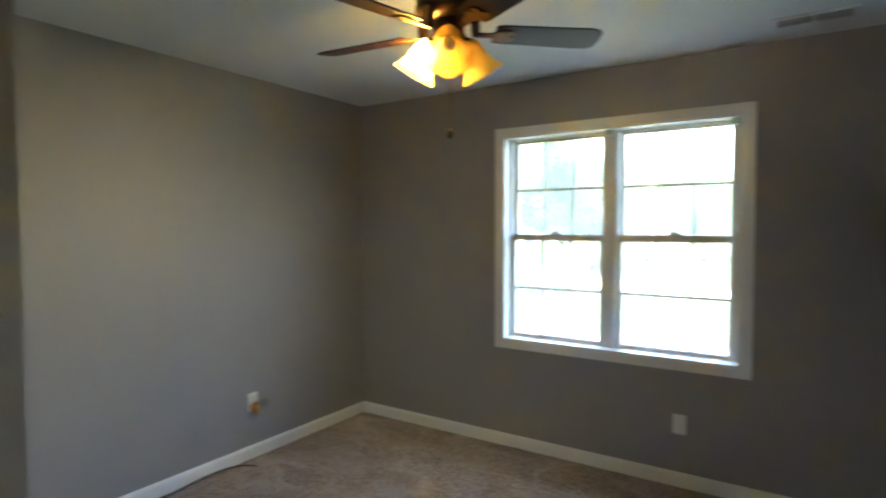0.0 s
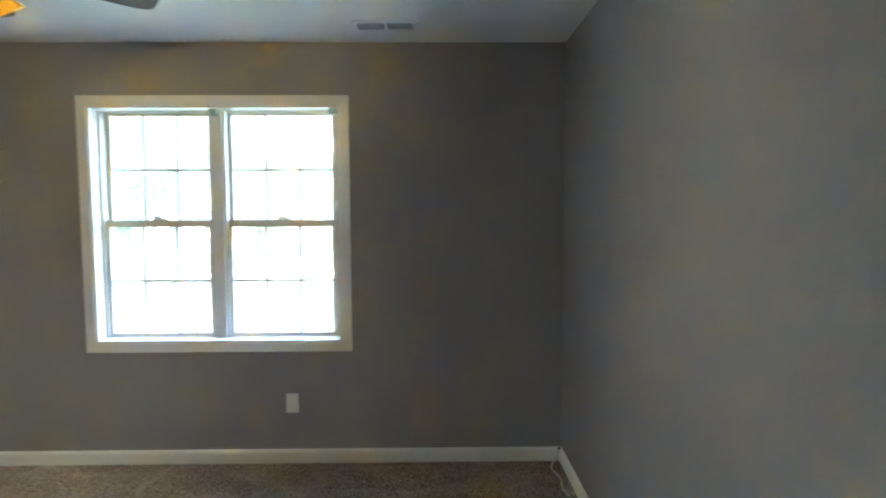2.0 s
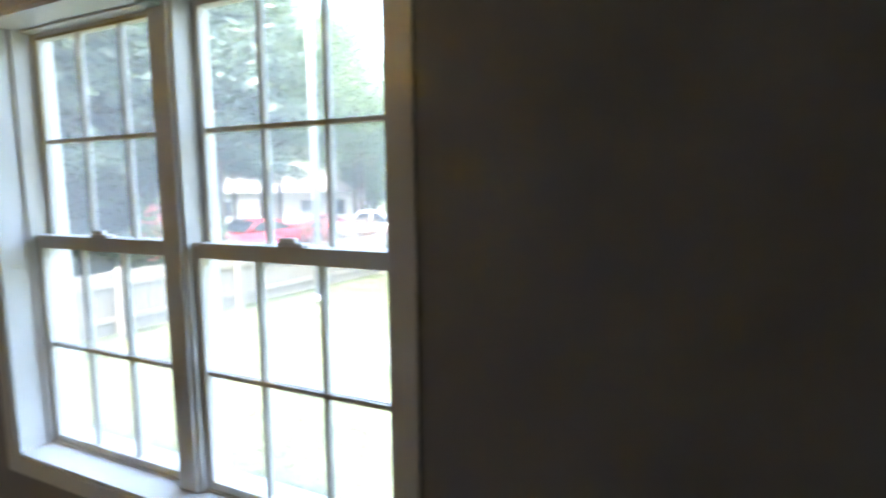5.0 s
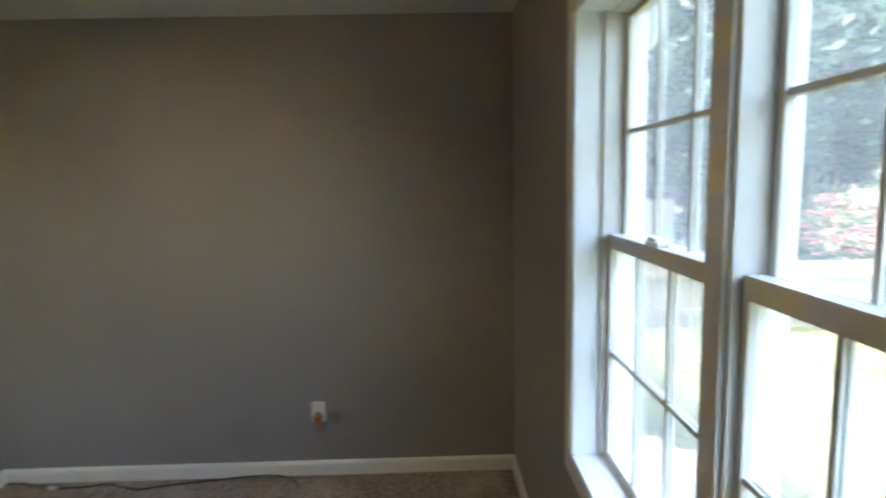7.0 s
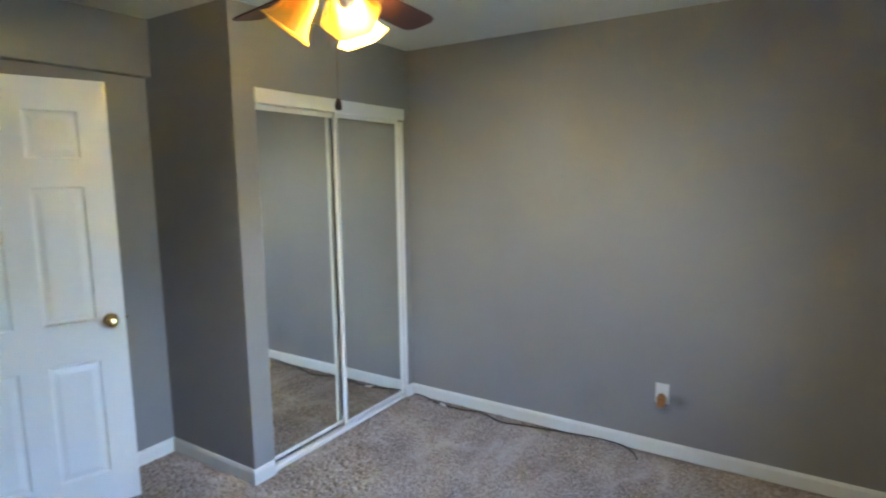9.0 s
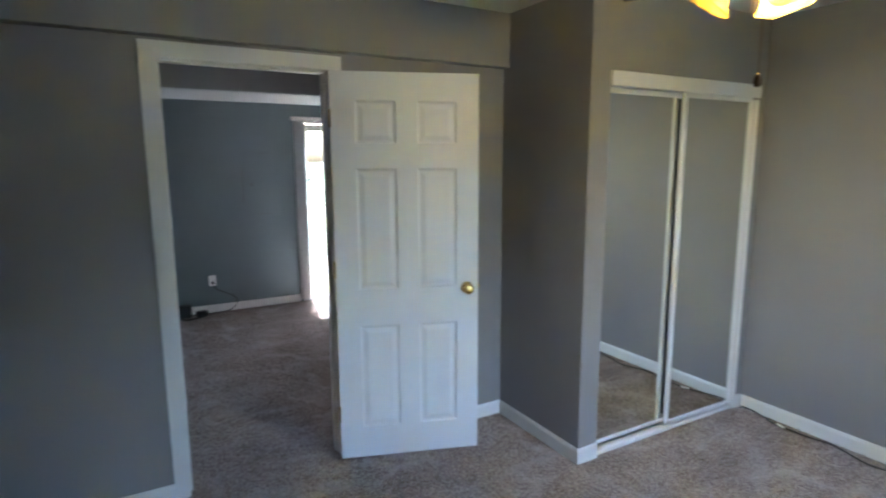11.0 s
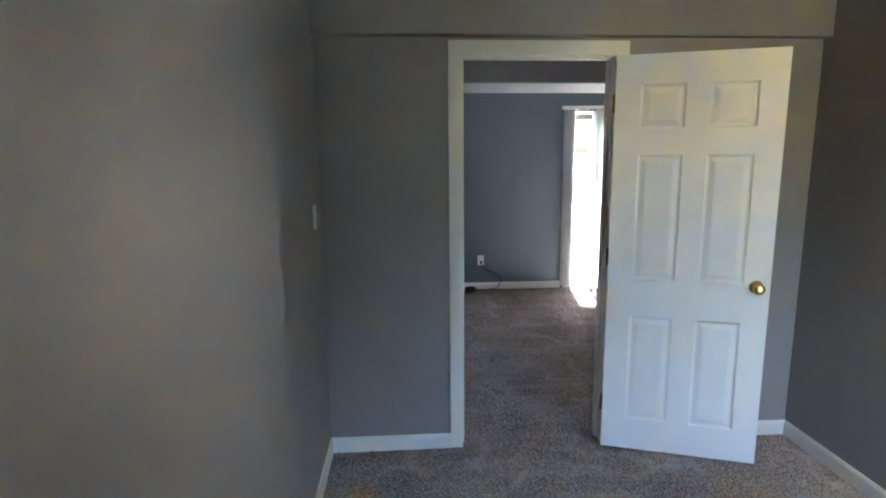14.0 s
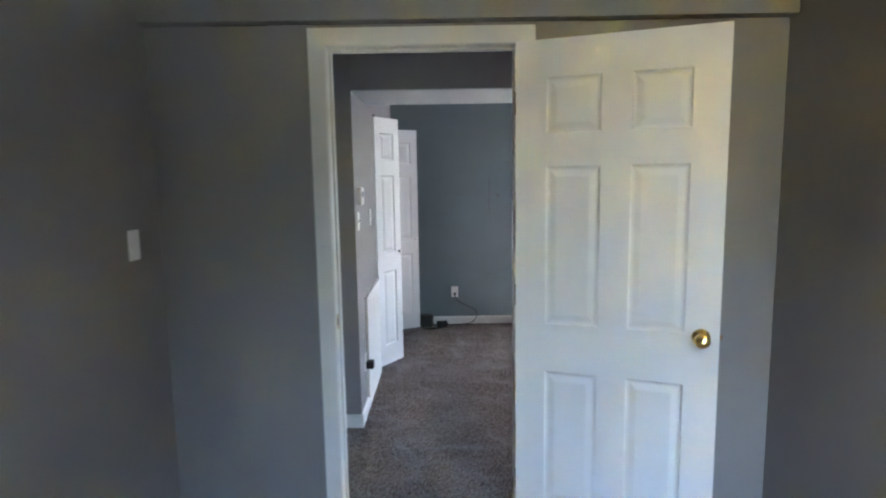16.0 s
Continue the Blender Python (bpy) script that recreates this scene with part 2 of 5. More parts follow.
DIRT = material("bare_dirt", (0.19, 0.15, 0.105), 0.95, vary=(0.13, 0.11, 0.075), scale=6, fine=0.4, fine_scale=40)
CONCRETE = material("pale_concrete", (0.34, 0.335, 0.32), 0.85, vary=(0.42, 0.41, 0.40), scale=3, fine=0.4, fine_scale=40)
CONIFER = leaf_material("conifer_needles", (0.042, 0.070, 0.050), (0.092, 0.135, 0.096))
LEAF = leaf_material("broad_leaves", (0.046, 0.085, 0.034), (0.10, 0.15, 0.062))
LIME = leaf_material("yellow_green_leaves", (0.11, 0.14, 0.05), (0.19, 0.20, 0.08))
REDTIP = leaf_material("red_tip_leaves", (0.15, 0.085, 0.06), (0.15, 0.12, 0.07))
PINK = leaf_material("pink_blossom", (0.62, 0.12, 0.16), (0.80, 0.28, 0.30))
CARRED = material("red_car_paint", (0.36, 0.012, 0.022), 0.2, vary=(0.33, 0.012, 0.02), scale=4)
CARWHITE = material("white_car_paint", (0.75, 0.75, 0.75), 0.2)
CARMAROON = material("faded_red_car_paint", (0.45, 0.08, 0.08), 0.3)
CARGLASS = material("dark_car_glass", (0.03, 0.035, 0.04), 0.05)
RUBBER = material("tyre_rubber", (0.03, 0.03, 0.03), 0.8)
SIDING = material("white_siding", (0.72, 0.71, 0.68), 0.6, vary=(0.76, 0.75, 0.72), scale=3)
BLINDW = material("ivory_blind_vinyl", (0.68, 0.68, 0.66), 0.55, vary=(0.72, 0.72, 0.70), scale=9)
TANBEAD = material("yellowed_putty", (0.40, 0.31, 0.14), 0.7, vary=(0.5, 0.42, 0.24), scale=14, fine=0.3, fine_scale=80)
SHINGLE = material("grey_shingle", (0.16, 0.15, 0.145), 0.9, vary=(0.22, 0.21, 0.2), scale=9)


# ---- building helpers ----
def add_box(bm, a, b, m=None):
    """A box between two corners, added to bm."""
    vs = bmesh.ops.create_cube(bm, size=1)["verts"]
    for v in vs:
        v.co = Vector([(a[i] + b[i]) / 2 + v.co[i] * (b[i] - a[i]) for i in range(3)])
        if m:
            v.co = m @ v.co
    return vs


def box_bm(a, b, bevel=0.0, segments=2):
    bm = bmesh.new()
    add_box(bm, a, b)
    if bevel:
        bmesh.ops.bevel(bm, geom=bm.edges[:], offset=bevel, segments=segments, affect="EDGES", profile=0.5)
    return bm


def prism_bm(points, lo, hi, axis="z", bevel=0.0):
    """A polygon of (u, v) pairs drawn out along an axis from lo to hi. For z the plane is x, y; for y it is x, z; for x it is y, z."""
    def at(u, v, w):
        return {"z": (u, v, w), "y": (u, w, v), "x": (w, u, v)}[axis]
    bm = bmesh.new()
    low = [bm.verts.new(at(u, v, lo)) for u, v in points]
    high = [bm.verts.new(at(u, v, hi)) for u, v in points]
    n = len(points)
    bm.faces.new(low)
    bm.faces.new(high[::-1])
    for i in range(n):
        bm.faces.new((low[i], high[i], high[(i + 1) % n], low[(i + 1) % n]))
    bmesh.ops.recalc_face_normals(bm, faces=bm.faces[:])
    if bevel:
        bmesh.ops.bevel(bm, geom=bm.edges[:], offset=bevel, segments=2, affect="EDGES")
    return bm


def lathe_bm(profile, steps=32, wave=None):
    """Turns (radius, height) pairs about z. wave(angle, k): a factor on the radius of row k."""
    bm = bmesh.new()
    rows = []
    for k, (r, z) in enumerate(profile):
        rows.append([bm.verts.new((r * f * math.cos(a), r * f * math.sin(a), z)) for a, f in
                     ((2 * math.pi * i / steps, wave(2 * math.pi * i / steps, k) if wave else 1) for i in range(steps))])
    for lo, hi in zip(rows, rows[1:]):
        for i in range(steps):
            j = (i + 1) % steps
            bm.faces.new((lo[i], lo[j], hi[j], hi[i]))
    for r, flip in ((rows[0], True), (rows[-1], False)):
        if (profile[0] if flip else profile[-1])[0] < 0.004:
            bm.faces.new(r[::-1] if flip else r)
    bmesh.ops.recalc_face_normals(bm, faces=bm.faces[:])
    return bm


def tube_bm(points, radius, sides=8):
    """A round tube along points; radius may be a number or one for each point."""
    bm = bmesh.new()
    pts = [Vector(p) for p in points]
    rows = []
    for i, p in enumerate(pts):
        d = (pts[min(i + 1, len(pts) - 1)] - pts[max(i - 1, 0)]).normalized()
        q = d.to_track_quat("Z", "Y")
        r = radius[i] if isinstance(radius, (list, tuple)) else radius
        rows.append([bm.verts.new(p + q @ Vector((r * math.cos(2 * math.pi * k / sides), r * math.sin(2 * math.pi * k / sides), 0))) for k in range(sides)])
    for lo, hi in zip(rows, rows[1:]):
        for k in range(sides):
            j = (k + 1) % sides
            bm.faces.new((lo[k], lo[j], hi[j], hi[k]))
    bm.faces.new(rows[0][::-1])
    bm.faces.new(rows[-1])
    return bm


def mesh_of(name, bm, mat, smooth=False, m=None):
    if m:
        bm.transform(m)
    me = bpy.data.meshes.new(name)
    bm.to_mesh(me)
    bm.free()
    me.materials.append(mat)
    if smooth:
        me.shade_smooth()
    return me


def part(name, bm, mat, parent, label="", smooth=False, m=None):
    ob = new(name, mesh_of(name, bm, mat, smooth, m))
    ob.parent = parent
    return tagged(ob, label)


def twin(name, data, parent, m):
    """One more part on a mesh that exists already."""
    ob = new(name, data)
    ob.parent = parent
    ob.matrix_basis = m
    return ob


def thing(name, at=(0, 0, 0), label="", category="", group="", turn=0.0, kind=""):
    ob = new(name)
    ob.empty_display_size = 0.05
    ob.matrix_basis = pose(*at, 0, 0, turn)
    return tagged(ob, label, category, group, kind)


def setting(name, bm, mat, smooth=False):
    return tagged(new(name, mesh_of(name, bm, mat, smooth)), kind="structure")


def boxes_bm(*pairs):
    bm = bmesh.new()
    for a, b in pairs:
        add_box(bm, a, b)
    return bm


def smooth_path(points, n=6):
    """Catmull-Rom points between the given ones."""
    p = [Vector(q) for q in points]
    p = [2 * p[0] - p[1]] + p + [2 * p[-1] - p[-2]]
    out = []
    for i in range(1, len(p) - 2):
        for k in range(n):
            t = k / n
            a, b, c, d = p[i - 1], p[i], p[i + 1], p[i + 2]
            out.append(0.5 * ((2 * b) + (c - a) * t + (2 * a - 5 * b + 4 * c - d) * t * t + (3 * b - a - 3 * c + d) * t ** 3))
    return out + [p[-2]]


# ---- the shell of the bedroom ----
W, D, H = 3.98, 3.536, 2.44            # inner width, depth and height
CX, CY = 1.428, 0.722                  # closet's outer corner
OX0, OX1, OZ = 2.505, 3.265, 2.055    # doorway
WX0, WX1, WZ0, WZ1 = 1.255, 2.688, 0.722, 2.088   # window opening
WT = 0.21                             # outer wall's thickness
FY, FX0, FX1 = -3.54, -0.6, 5.2       # the room beyond the doorway

setting("wall_north", boxes_bm(((-0.15, D, -0.9), (WX0, D + WT, 2.7)), ((WX1, D, -0.9), (W + 0.15, D + WT, 2.7)),
                               ((WX0, D, -0.9), (WX1, D + WT, WZ0)), ((WX0, D, WZ1), (WX1, D + WT, 2.7))), WALL)
def smudged(mat, spots, tone):
    """The same paint with a few soft brown smudges of (y, z, radius)."""
    m = mat.copy()
    m.name = "smudged_" + mat.name
    nt = m.node_tree
    p = nt.nodes["Principled BSDF"]
    old = p.inputs["Base Color"].links[0].from_socket
    co, wob = nt.nodes["Texture Coordinate"], nt.nodes.new("ShaderNodeTexNoise")
    wob.inputs["Scale"].default_value = 22
    nt.links.new(co.outputs["Object"], wob.inputs["Vector"])
    for y, z, r, k in spots:
        flat, dist, lvl, mul, mix = [nt.nodes.new("ShaderNode" + n) for n in ("VectorMath", "VectorMath", "MapRange", "Math", "Mix")]
        flat.operation, flat.inputs[1].default_value = "MULTIPLY", (0, 0.7, 1)
        dist.operation, dist.inputs[1].default_value = "DISTANCE", (0, y * 0.7, z)
        lvl.interpolation_type = "SMOOTHSTEP"
        lvl.inputs["From Min"].default_value, lvl.inputs["From Max"].default_value = 0.0, r
        lvl.inputs["To Min"].default_value, lvl.inputs["To Max"].default_value = k, 0.0
        mul.operation = "MULTIPLY"
        mix.data_type = "RGBA"
        mix.inputs["B"].default_value = (*tone, 1)
        nt.links.new(co.outputs["Object"], flat.inputs[0])
        nt.links.new(flat.outputs[0], dist.inputs[0])
        nt.links.new(dist.outputs["Value"], lvl.inputs["Value"])
        nt.links.new(lvl.outputs[0], mul.inputs[0])
        nt.links.new(wob.outputs[0], mul.inputs[1])
        nt.links.new(mul.outputs[0], mix.inputs["Factor"])
        nt.links.new(old, mix.inputs["A"])
        old = mix.outputs["Result"]
    nt.links.new(old, p.inputs["Base Color"])
    return m


WALL_W = smudged(WALL, ((2.545, 0.325, 0.06, 1.1), (2.47, 0.27, 0.05, 0.8), (2.05, 0.25, 0.16, 0.22), (2.9, 0.55, 0.3, 0.15)), (0.10, 0.085, 0.075))
setting("wall_west", boxes_bm(((-0.15, -0.11, -0.1), (0, D, H + 0.1))), WALL_W)
setting("wall_east", boxes_bm(((W, -0.11, -0.1), (W + 0.12, D, H + 0.1))), WALL)
setting("wall_south", boxes_bm(((0, -0.11, 0), (OX0 - 0.016, 0, H)), ((OX1 + 0.016, -0.11, 0), (W, 0, H)),
                               ((OX0 - 0.016, -0.11, OZ + 0.016), (OX1 + 0.016, 0, H))), WALL)
setting("soffit", box_bm((CX, 0.0, 2.14), (W, 0.062, H), 0.003), WALL)
setting("wall_closet_side", box_bm((CX - 0.10, 0, 0), (CX, CY - 0.10, H)), WALL)
setting("wall_closet_front", boxes_bm(((1.295, CY - 0.10, 0), (CX, CY, H)), ((0.0, CY - 0.10, 0), (0.075, CY, H)),
                                      ((0.075, CY - 0.10, 2.0), (1.295, CY, H))), WALL)
setting("ceiling", boxes_bm(((-0.1, -0.11, H), (W + 0.1, D, H + 0.1))), CEIL)
# Unseen slabs above the ceilings, added to block the sun; overhangs shape its reach.
setting("roof", boxes_bm(((-6.0, FY - 0.22, 2.72), (9.0, 4.25, 2.85)), ((FX0 - 3, FY - 0.22, 2.6), (FX1 + 3, -0.11, 2.7))), SHINGLE)
# Unseen block below the floor, added so that no light leaks in.
setting("underfloor_light_stop", boxes_bm(((-0.15, FY - 0.1, -1.2), (W + 0.15, D, -0.16))), CONCRETE)


def carpet():
    """Cut-pile carpet: one fine sheet whose tufts stand unevenly."""
    step = 0.0075
    rng = np.random.default_rng(4)
    ax = np.concatenate([np.arange(-0.05, W + 0.05, step)])
    ay = np.arange(FY - 0.02, D + 0.02, step)
    gx, gy = np.meshgrid(ax, ay)
    z = rng.normal(0, 1, gx.shape)
    mid = z
    for _ in range(1):
        mid = (mid + np.roll(mid, 1, 0) + np.roll(mid, 1, 1) + np.roll(mid, (1, 1), (0, 1))) / 2.0
    mid /= mid.std()
    z = rng.normal(0, 1, gx.shape)
    big = rng.normal(0, 1, (gx.shape[0] // 12 + 2, gx.shape[1] // 12 + 2))
    big = np.kron(big, np.ones((12, 12)))[:gx.shape[0], :gx.shape[1]]
    for _ in range(3):
        big = (big + np.roll(big, 4, 0) + np.roll(big, -4, 0) + np.roll(big, 4, 1) + np.roll(big, -4, 1)) / 5
    z = -0.011 + 0.0066 * z + 0.0020 * mid + 0.0012 * big
    n, mm = gx.shape
    jx = gx + rng.uniform(-0.3, 0.3, gx.shape) * step
    jy = gy + rng.uniform(-0.3, 0.3, gx.shape) * step
    co = np.stack([jx, jy, z], -1).reshape(-1, 3)
    idx = np.arange(n * mm).reshape(n, mm)
    quads = np.stack([idx[:-1, :-1], idx[:-1, 1:], idx[1:, 1:], idx[1:, :-1]], -1).reshape(-1, 4)
    me = bpy.data.meshes.new("floor")
    me.vertices.add(len(co))
    me.vertices.foreach_set("co", co.astype(np.float32).ravel())
    me.loops.add(quads.size)
    me.loops.foreach_set("vertex_index", quads.ravel().astype(np.int32))
    me.polygons.add(len(quads))
    me.polygons.foreach_set("loop_start", np.arange(0, quads.size, 4, dtype=np.int32))
    me.update(calc_edges=True)
    me.materials.append(CARPET)
    me.shade_smooth()
    tagged(new("floor", me), kind="structure")


carpet()
setting("floor_slab", boxes_bm(((FX0, FY - 0.1, -0.16), (FX1, D, -0.02))), CARPET)


def baseboard(x0, y0, x1, y1, side):
    """A run of 82 mm board along a wall face; side: the unit normal into the room."""
    nx, ny = side
    t = 0.013
    prof = [(0, 0), (t, 0), (t, 0.066), (0.008, 0.078), (0.004, 0.083), (0, 0.083)]
    bm = bmesh.new()
    ends = []
    for x, y in ((x0, y0), (x1, y1)):
        ends.append([bm.verts.new((x + nx * u, y + ny * u, v - 0.004)) for u, v in prof])
    bm.faces.new(ends[0])
    bm.faces.new(ends[1][::-1])
    for i in range(len(prof)):
        j = (i + 1) % len(prof)
        bm.faces.new((ends[0][i], ends[1][i], ends[1][j], ends[0][j]))
    bmesh.ops.recalc_face_normals(bm, faces=bm.faces[:])
    setting("baseboard", bm, TRIM)


baseboard(0, CY + 0.013, 0, D, (1, 0))
baseboard(0.013, D, W - 0.013, D, (0, -1))
baseboard(W, 0.013, W, D, (-1, 0))
baseboard(OX1 + 0.067, 0, W, 0, (0, 1))
baseboard(CX, 0, OX0 - 0.067, 0, (0, 1))
baseboard(CX, 0.013, CX, CY, (1, 0))
baseboard(1.297, CY, CX + 0.013, CY, (0, 1))
baseboard(0.0, CY, 0.07, CY, (0, 1))


# ---- window ----
def mitre_frame(name, parent, x0, x1, z0, z1, wide, y0, y1, mat, label="", axis="y", foot=True):
    """Picture-frame casing of four mitred boards round a rectangle (inner edges x0..x1, z0..z1). A bead runs along its outer edge."""
    o = (x0 - wide, x1 + wide, z0 - wide, z1 + wide)
    boards = [[(x0, z1), (x1, z1), (o[1], o[3]), (o[0], o[3])],
              [(x0, z0), (x0, z1), (o[0], o[3]), (o[0], o[2] if foot else z0)],
              [(x1, z0), (x1, z1), (o[1], o[3]), (o[1], o[2] if foot else z0)]]
    if foot:
        boards.append([(x0, z0), (x1, z0), (o[1], o[2]), (o[0], o[2])])
    for b in boards:
        bm = prism_bm(b, y0, y1, axis, 0.0025)
        part(name, bm, mat, parent, label)


def window_unit(win, x0, x1, munt):
    """One double-hung unit: jamb liners, an outer upper sash and an inner lower sash, each with six lights."""
    z0, z1 = WZ0 + 0.012, WZ1 - 0.012
    y = D
    for a, b in (((x0, y + 0.080, z0), (x0 + 0.012, y + 0.185, z1)), ((x1 - 0.012, y + 0.080, z0), (x1, y + 0.185, z1))):
        part("jamb_liner", box_bm(a, b, 0.002), VINYL, win)
    part("sill_track", box_bm((x0 + 0.012, y + 0.09, z0), (x1 - 0.012, y + 0.20, z0 + 0.005), 0.002), VINYL, win)
    part("head_track", box_bm((x0 + 0.012, y + 0.10, z1 - 0.007), (x1 - 0.012, y + 0.20, z1), 0.002), VINYL, win)
    gx0, gx1 = x0 + 0.033, x1 - (0.034 if munt[0] < 1.6 else 0.058)
    for name, ya, zb, zt, rb, rt, zm in (("upper_sash", y + 0.142, 1.398, z1 - 0.007, 0.036, 0.014, 1.735),
                                         ("lower_sash", y + 0.100, z0 + 0.005, 1.436, 0.021, 0.041, 1.073)):
        yb = ya + 0.034
        bm = boxes_bm(((x0 + 0.013, ya, zb), (gx0, yb, zt)), ((gx1, ya, zb), (x1 - 0.013, yb, zt)),
                      ((gx0, ya, zb), (gx1, yb, zb + rb)), ((gx0, ya, zt - rt), (gx1, yb, zt)))
        sash = part(name, bm, VINYL, win)
        g = part("pane", box_bm((gx0 - 0.004, ya + 0.014, zb + rb - 0.004), (gx1 + 0.004, ya + 0.019, zt - rt + 0.004)), GLASS, sash)
        g.visible_shadow = False
        for mx in munt:
            part("muntin", box_bm((mx - 0.0065, ya + 0.006, zb + rb - 0.002), (mx + 0.0065, ya + 0.0135, zt - rt + 0.002), 0.0025), VINYL, sash)
            part("muntin", box_bm((mx - 0.0065, ya + 0.0195, zb + rb - 0.002), (mx + 0.0065, ya + 0.026, zt - rt + 0.002), 0.0025), VINYL, sash)
        part("muntin", box_bm((gx0 - 0.002, ya + 0.0055, zm - 0.0068), (gx1 + 0.002, ya + 0.0132, zm + 0.0068), 0.0025), VINYL, sash)
        part("muntin", box_bm((gx0 - 0.002, ya + 0.0198, zm - 0.0068), (gx1 + 0.002, ya + 0.0265, zm + 0.0068), 0.0025), VINYL, sash)
        if name == "upper_sash" and munt[0] < 1.6:
            part("glazing_bead", box_bm((gx0 - 0.005, ya - 0.002, zm), (gx0 + 0.003, ya + 0.004, zt - rt), 0.001), TANBEAD, sash, "yellowed tan glazing bead")
            part("glazing_bead", box_bm((gx0 + 0.003, ya - 0.002, zt - rt - 0.003), (gx1, ya + 0.004, zt - rt + 0.005), 0.001), TANBEAD, sash, "yellowed tan glazing bead")
        if name == "lower_sash":
            xm = (x0 + x1) / 2
            lock = part("sash_lock", box_bm((xm - 0.038, ya + 0.002, 1.436), (xm + 0.038, ya + 0.032, 1.446), 0.003), PLASTIC, sash, "cream sash lock")
            part("lock_lever", box_bm((xm - 0.034, ya + 0.004, 1.446), (xm + 0.014, ya + 0.022, 1.458), 0.004, 2), PLASTIC, lock, m=None)


def window():
    win = thing("window_1", (0, 0, 0), kind="structure")
    mitre_frame("window_casing", win, WX0, WX1, WZ0, WZ1, 0.056, D - 0.009, D, TRIM)
    # reveal boards from the casing back to the sashes
    part("window_jamb", box_bm((WX0 - 0.001, D - 0.002, WZ0), (WX0 + 0.012, D + WT, WZ1)), TRIM, win)
    part("window_jamb", box_bm((WX1 - 0.012, D - 0.002, WZ0), (WX1 + 0.001, D + WT, WZ1)), TRIM, win)
    part("window_head", box_bm((WX0 + 0.012, D - 0.002, WZ1 - 0.012), (WX1 - 0.012, D + WT, WZ1 + 0.001)), TRIM, win)
    part("window_sill", box_bm((WX0 + 0.012, D - 0.004, WZ0 - 0.001), (WX1 - 0.012, D + WT, WZ0 + 0.012)), TRIM, win)
    part("mullion", box_bm((1.922, D + 0.070, WZ0 + 0.012), (1.990, D + 0.186, WZ1 - 0.012), 0.003), TRIM, win)
    for x in (1.957, WX1 - 0.045):
        part("blind_bracket", box_bm((x - 0.022, D + 0.03, WZ1 - 0.046), (x + 0.022, D + 0.085, WZ1 - 0.0125), 0.003), material("pale_green_plastic", (0.42, 0.52, 0.5), 0.4), win, "pale green plastic blind bracket")
    window_unit(win, WX0 + 0.012, 1.922, (1.494, 1.692))
    window_unit(win, 1.990, WX1 - 0.012, (2.222, 2.423))


window()


# ---- doorway and the open door ----
def doorway():
    d = thing("door_1", kind="structure")
    mitre_frame("door_casing", d, OX0 - 0.002, OX1 + 0.002, 0.0, OZ + 0.002, 0.068, 0.0, 0.018, TRIM, foot=False)
    mitre_frame("door_casing", d, OX0 - 0.002, OX1 + 0.002, 0.0, OZ + 0.002, 0.068, -0.128, -0.11, TRIM, foot=False)
    for x0, x1 in ((OX0 - 0.018, OX0), (OX1, OX1 + 0.018)):
        part("door_jamb", box_bm((x0, -0.112, 0), (x1, 0.002, OZ)), TRIM, d)
    part("door_jamb", box_bm((OX0 - 0.018, -0.112, OZ), (OX1 + 0.018, 0.002, OZ + 0.018)), TRIM, d)
    for a, b in (((OX0, -0.075, 0), (OX0 + 0.011, -0.04, OZ)), ((OX1 - 0.011, -0.075, 0), (OX1, -0.04, OZ)), ((OX0, -0.075, OZ - 0.011), (OX1, -0.04, OZ))):
        part("door_stop", box_bm(a, b, 0.002), TRIM, d)
    plate = part("strike_plate", box_bm((OX1 - 0.0015, -0.034, 0.905), (OX1, -0.004, 0.965), 0.0005), BRASS, d, "brass strike plate")
    part("strike_hole", box_bm((OX1 - 0.0021, -0.026, 0.922), (OX1 - 0.0012, -0.012, 0.948)), BLACK, plate)


doorway()


def panelled_leaf(leaf, width, height, thick, cols, rows, mat, z0=0.015):
    """Stiles and rails with raised panels on both faces. The leaf runs along -x from its hinge, its face is at y = 0 and its back at -thick."""
    bm = bmesh.new()
    add_box(bm, (-width + 0.01, -thick + 0.009, z0 + 0.01), (-0.01, -0.009, z0 + height - 0.01))
    xs = [0] + [v for c in cols for v in c] + [width]
    zs = [0] + [v for r in rows for v in r] + [height]
    for i in range(0, len(xs), 2):
        add_box(bm, (-xs[i + 1], -thick, z0), (-xs[i], 0, z0 + height))
    for c in cols:
        for j in range(0, len(zs), 2):
            add_box(bm, (-c[1], -thick, z0 + height - zs[j + 1]), (-c[0], 0, z0 + height - zs[j]))
    part("slab", bm, mat, leaf)
    for c in cols:
        for r in rows:
            for face in (0, 1):
                bm = bmesh.new()
                y = -0.009 if not face else -thick + 0.009
                up = 1 if not face else -1
                loops = []
                for inset, h in ((0.0, 0.0085), (0.006, 0.0015), (0.012, 0.0002), (0.017, 0.0002), (0.040, 0.0062), (0.044, 0.0062)):
                    x0, x1 = -c[1] + inset, -c[0] - inset
                    za, zb = z0 + height - r[1] + inset, z0 + height - r[0] - inset
                    loops.append([bm.verts.new((x, y + up * h, z)) for x, z in ((x0, za), (x1, za), (x1, zb), (x0, zb))])
                for lo, hi in zip(loops, loops[1:]):
                    for i in range(4):
                        bm.faces.new((lo[i], lo[(i + 1) % 4], hi[(i + 1) % 4], hi[i]))
                bm.faces.new(loops[-1])
                bmesh.ops.recalc_face_normals(bm, faces=bm.faces[:])
                if list(bm.faces)[-1].normal.y * up < 0:
                    bmesh.ops.reverse_faces(bm, faces=bm.faces[:])
                part("panel", bm, mat, leaf)


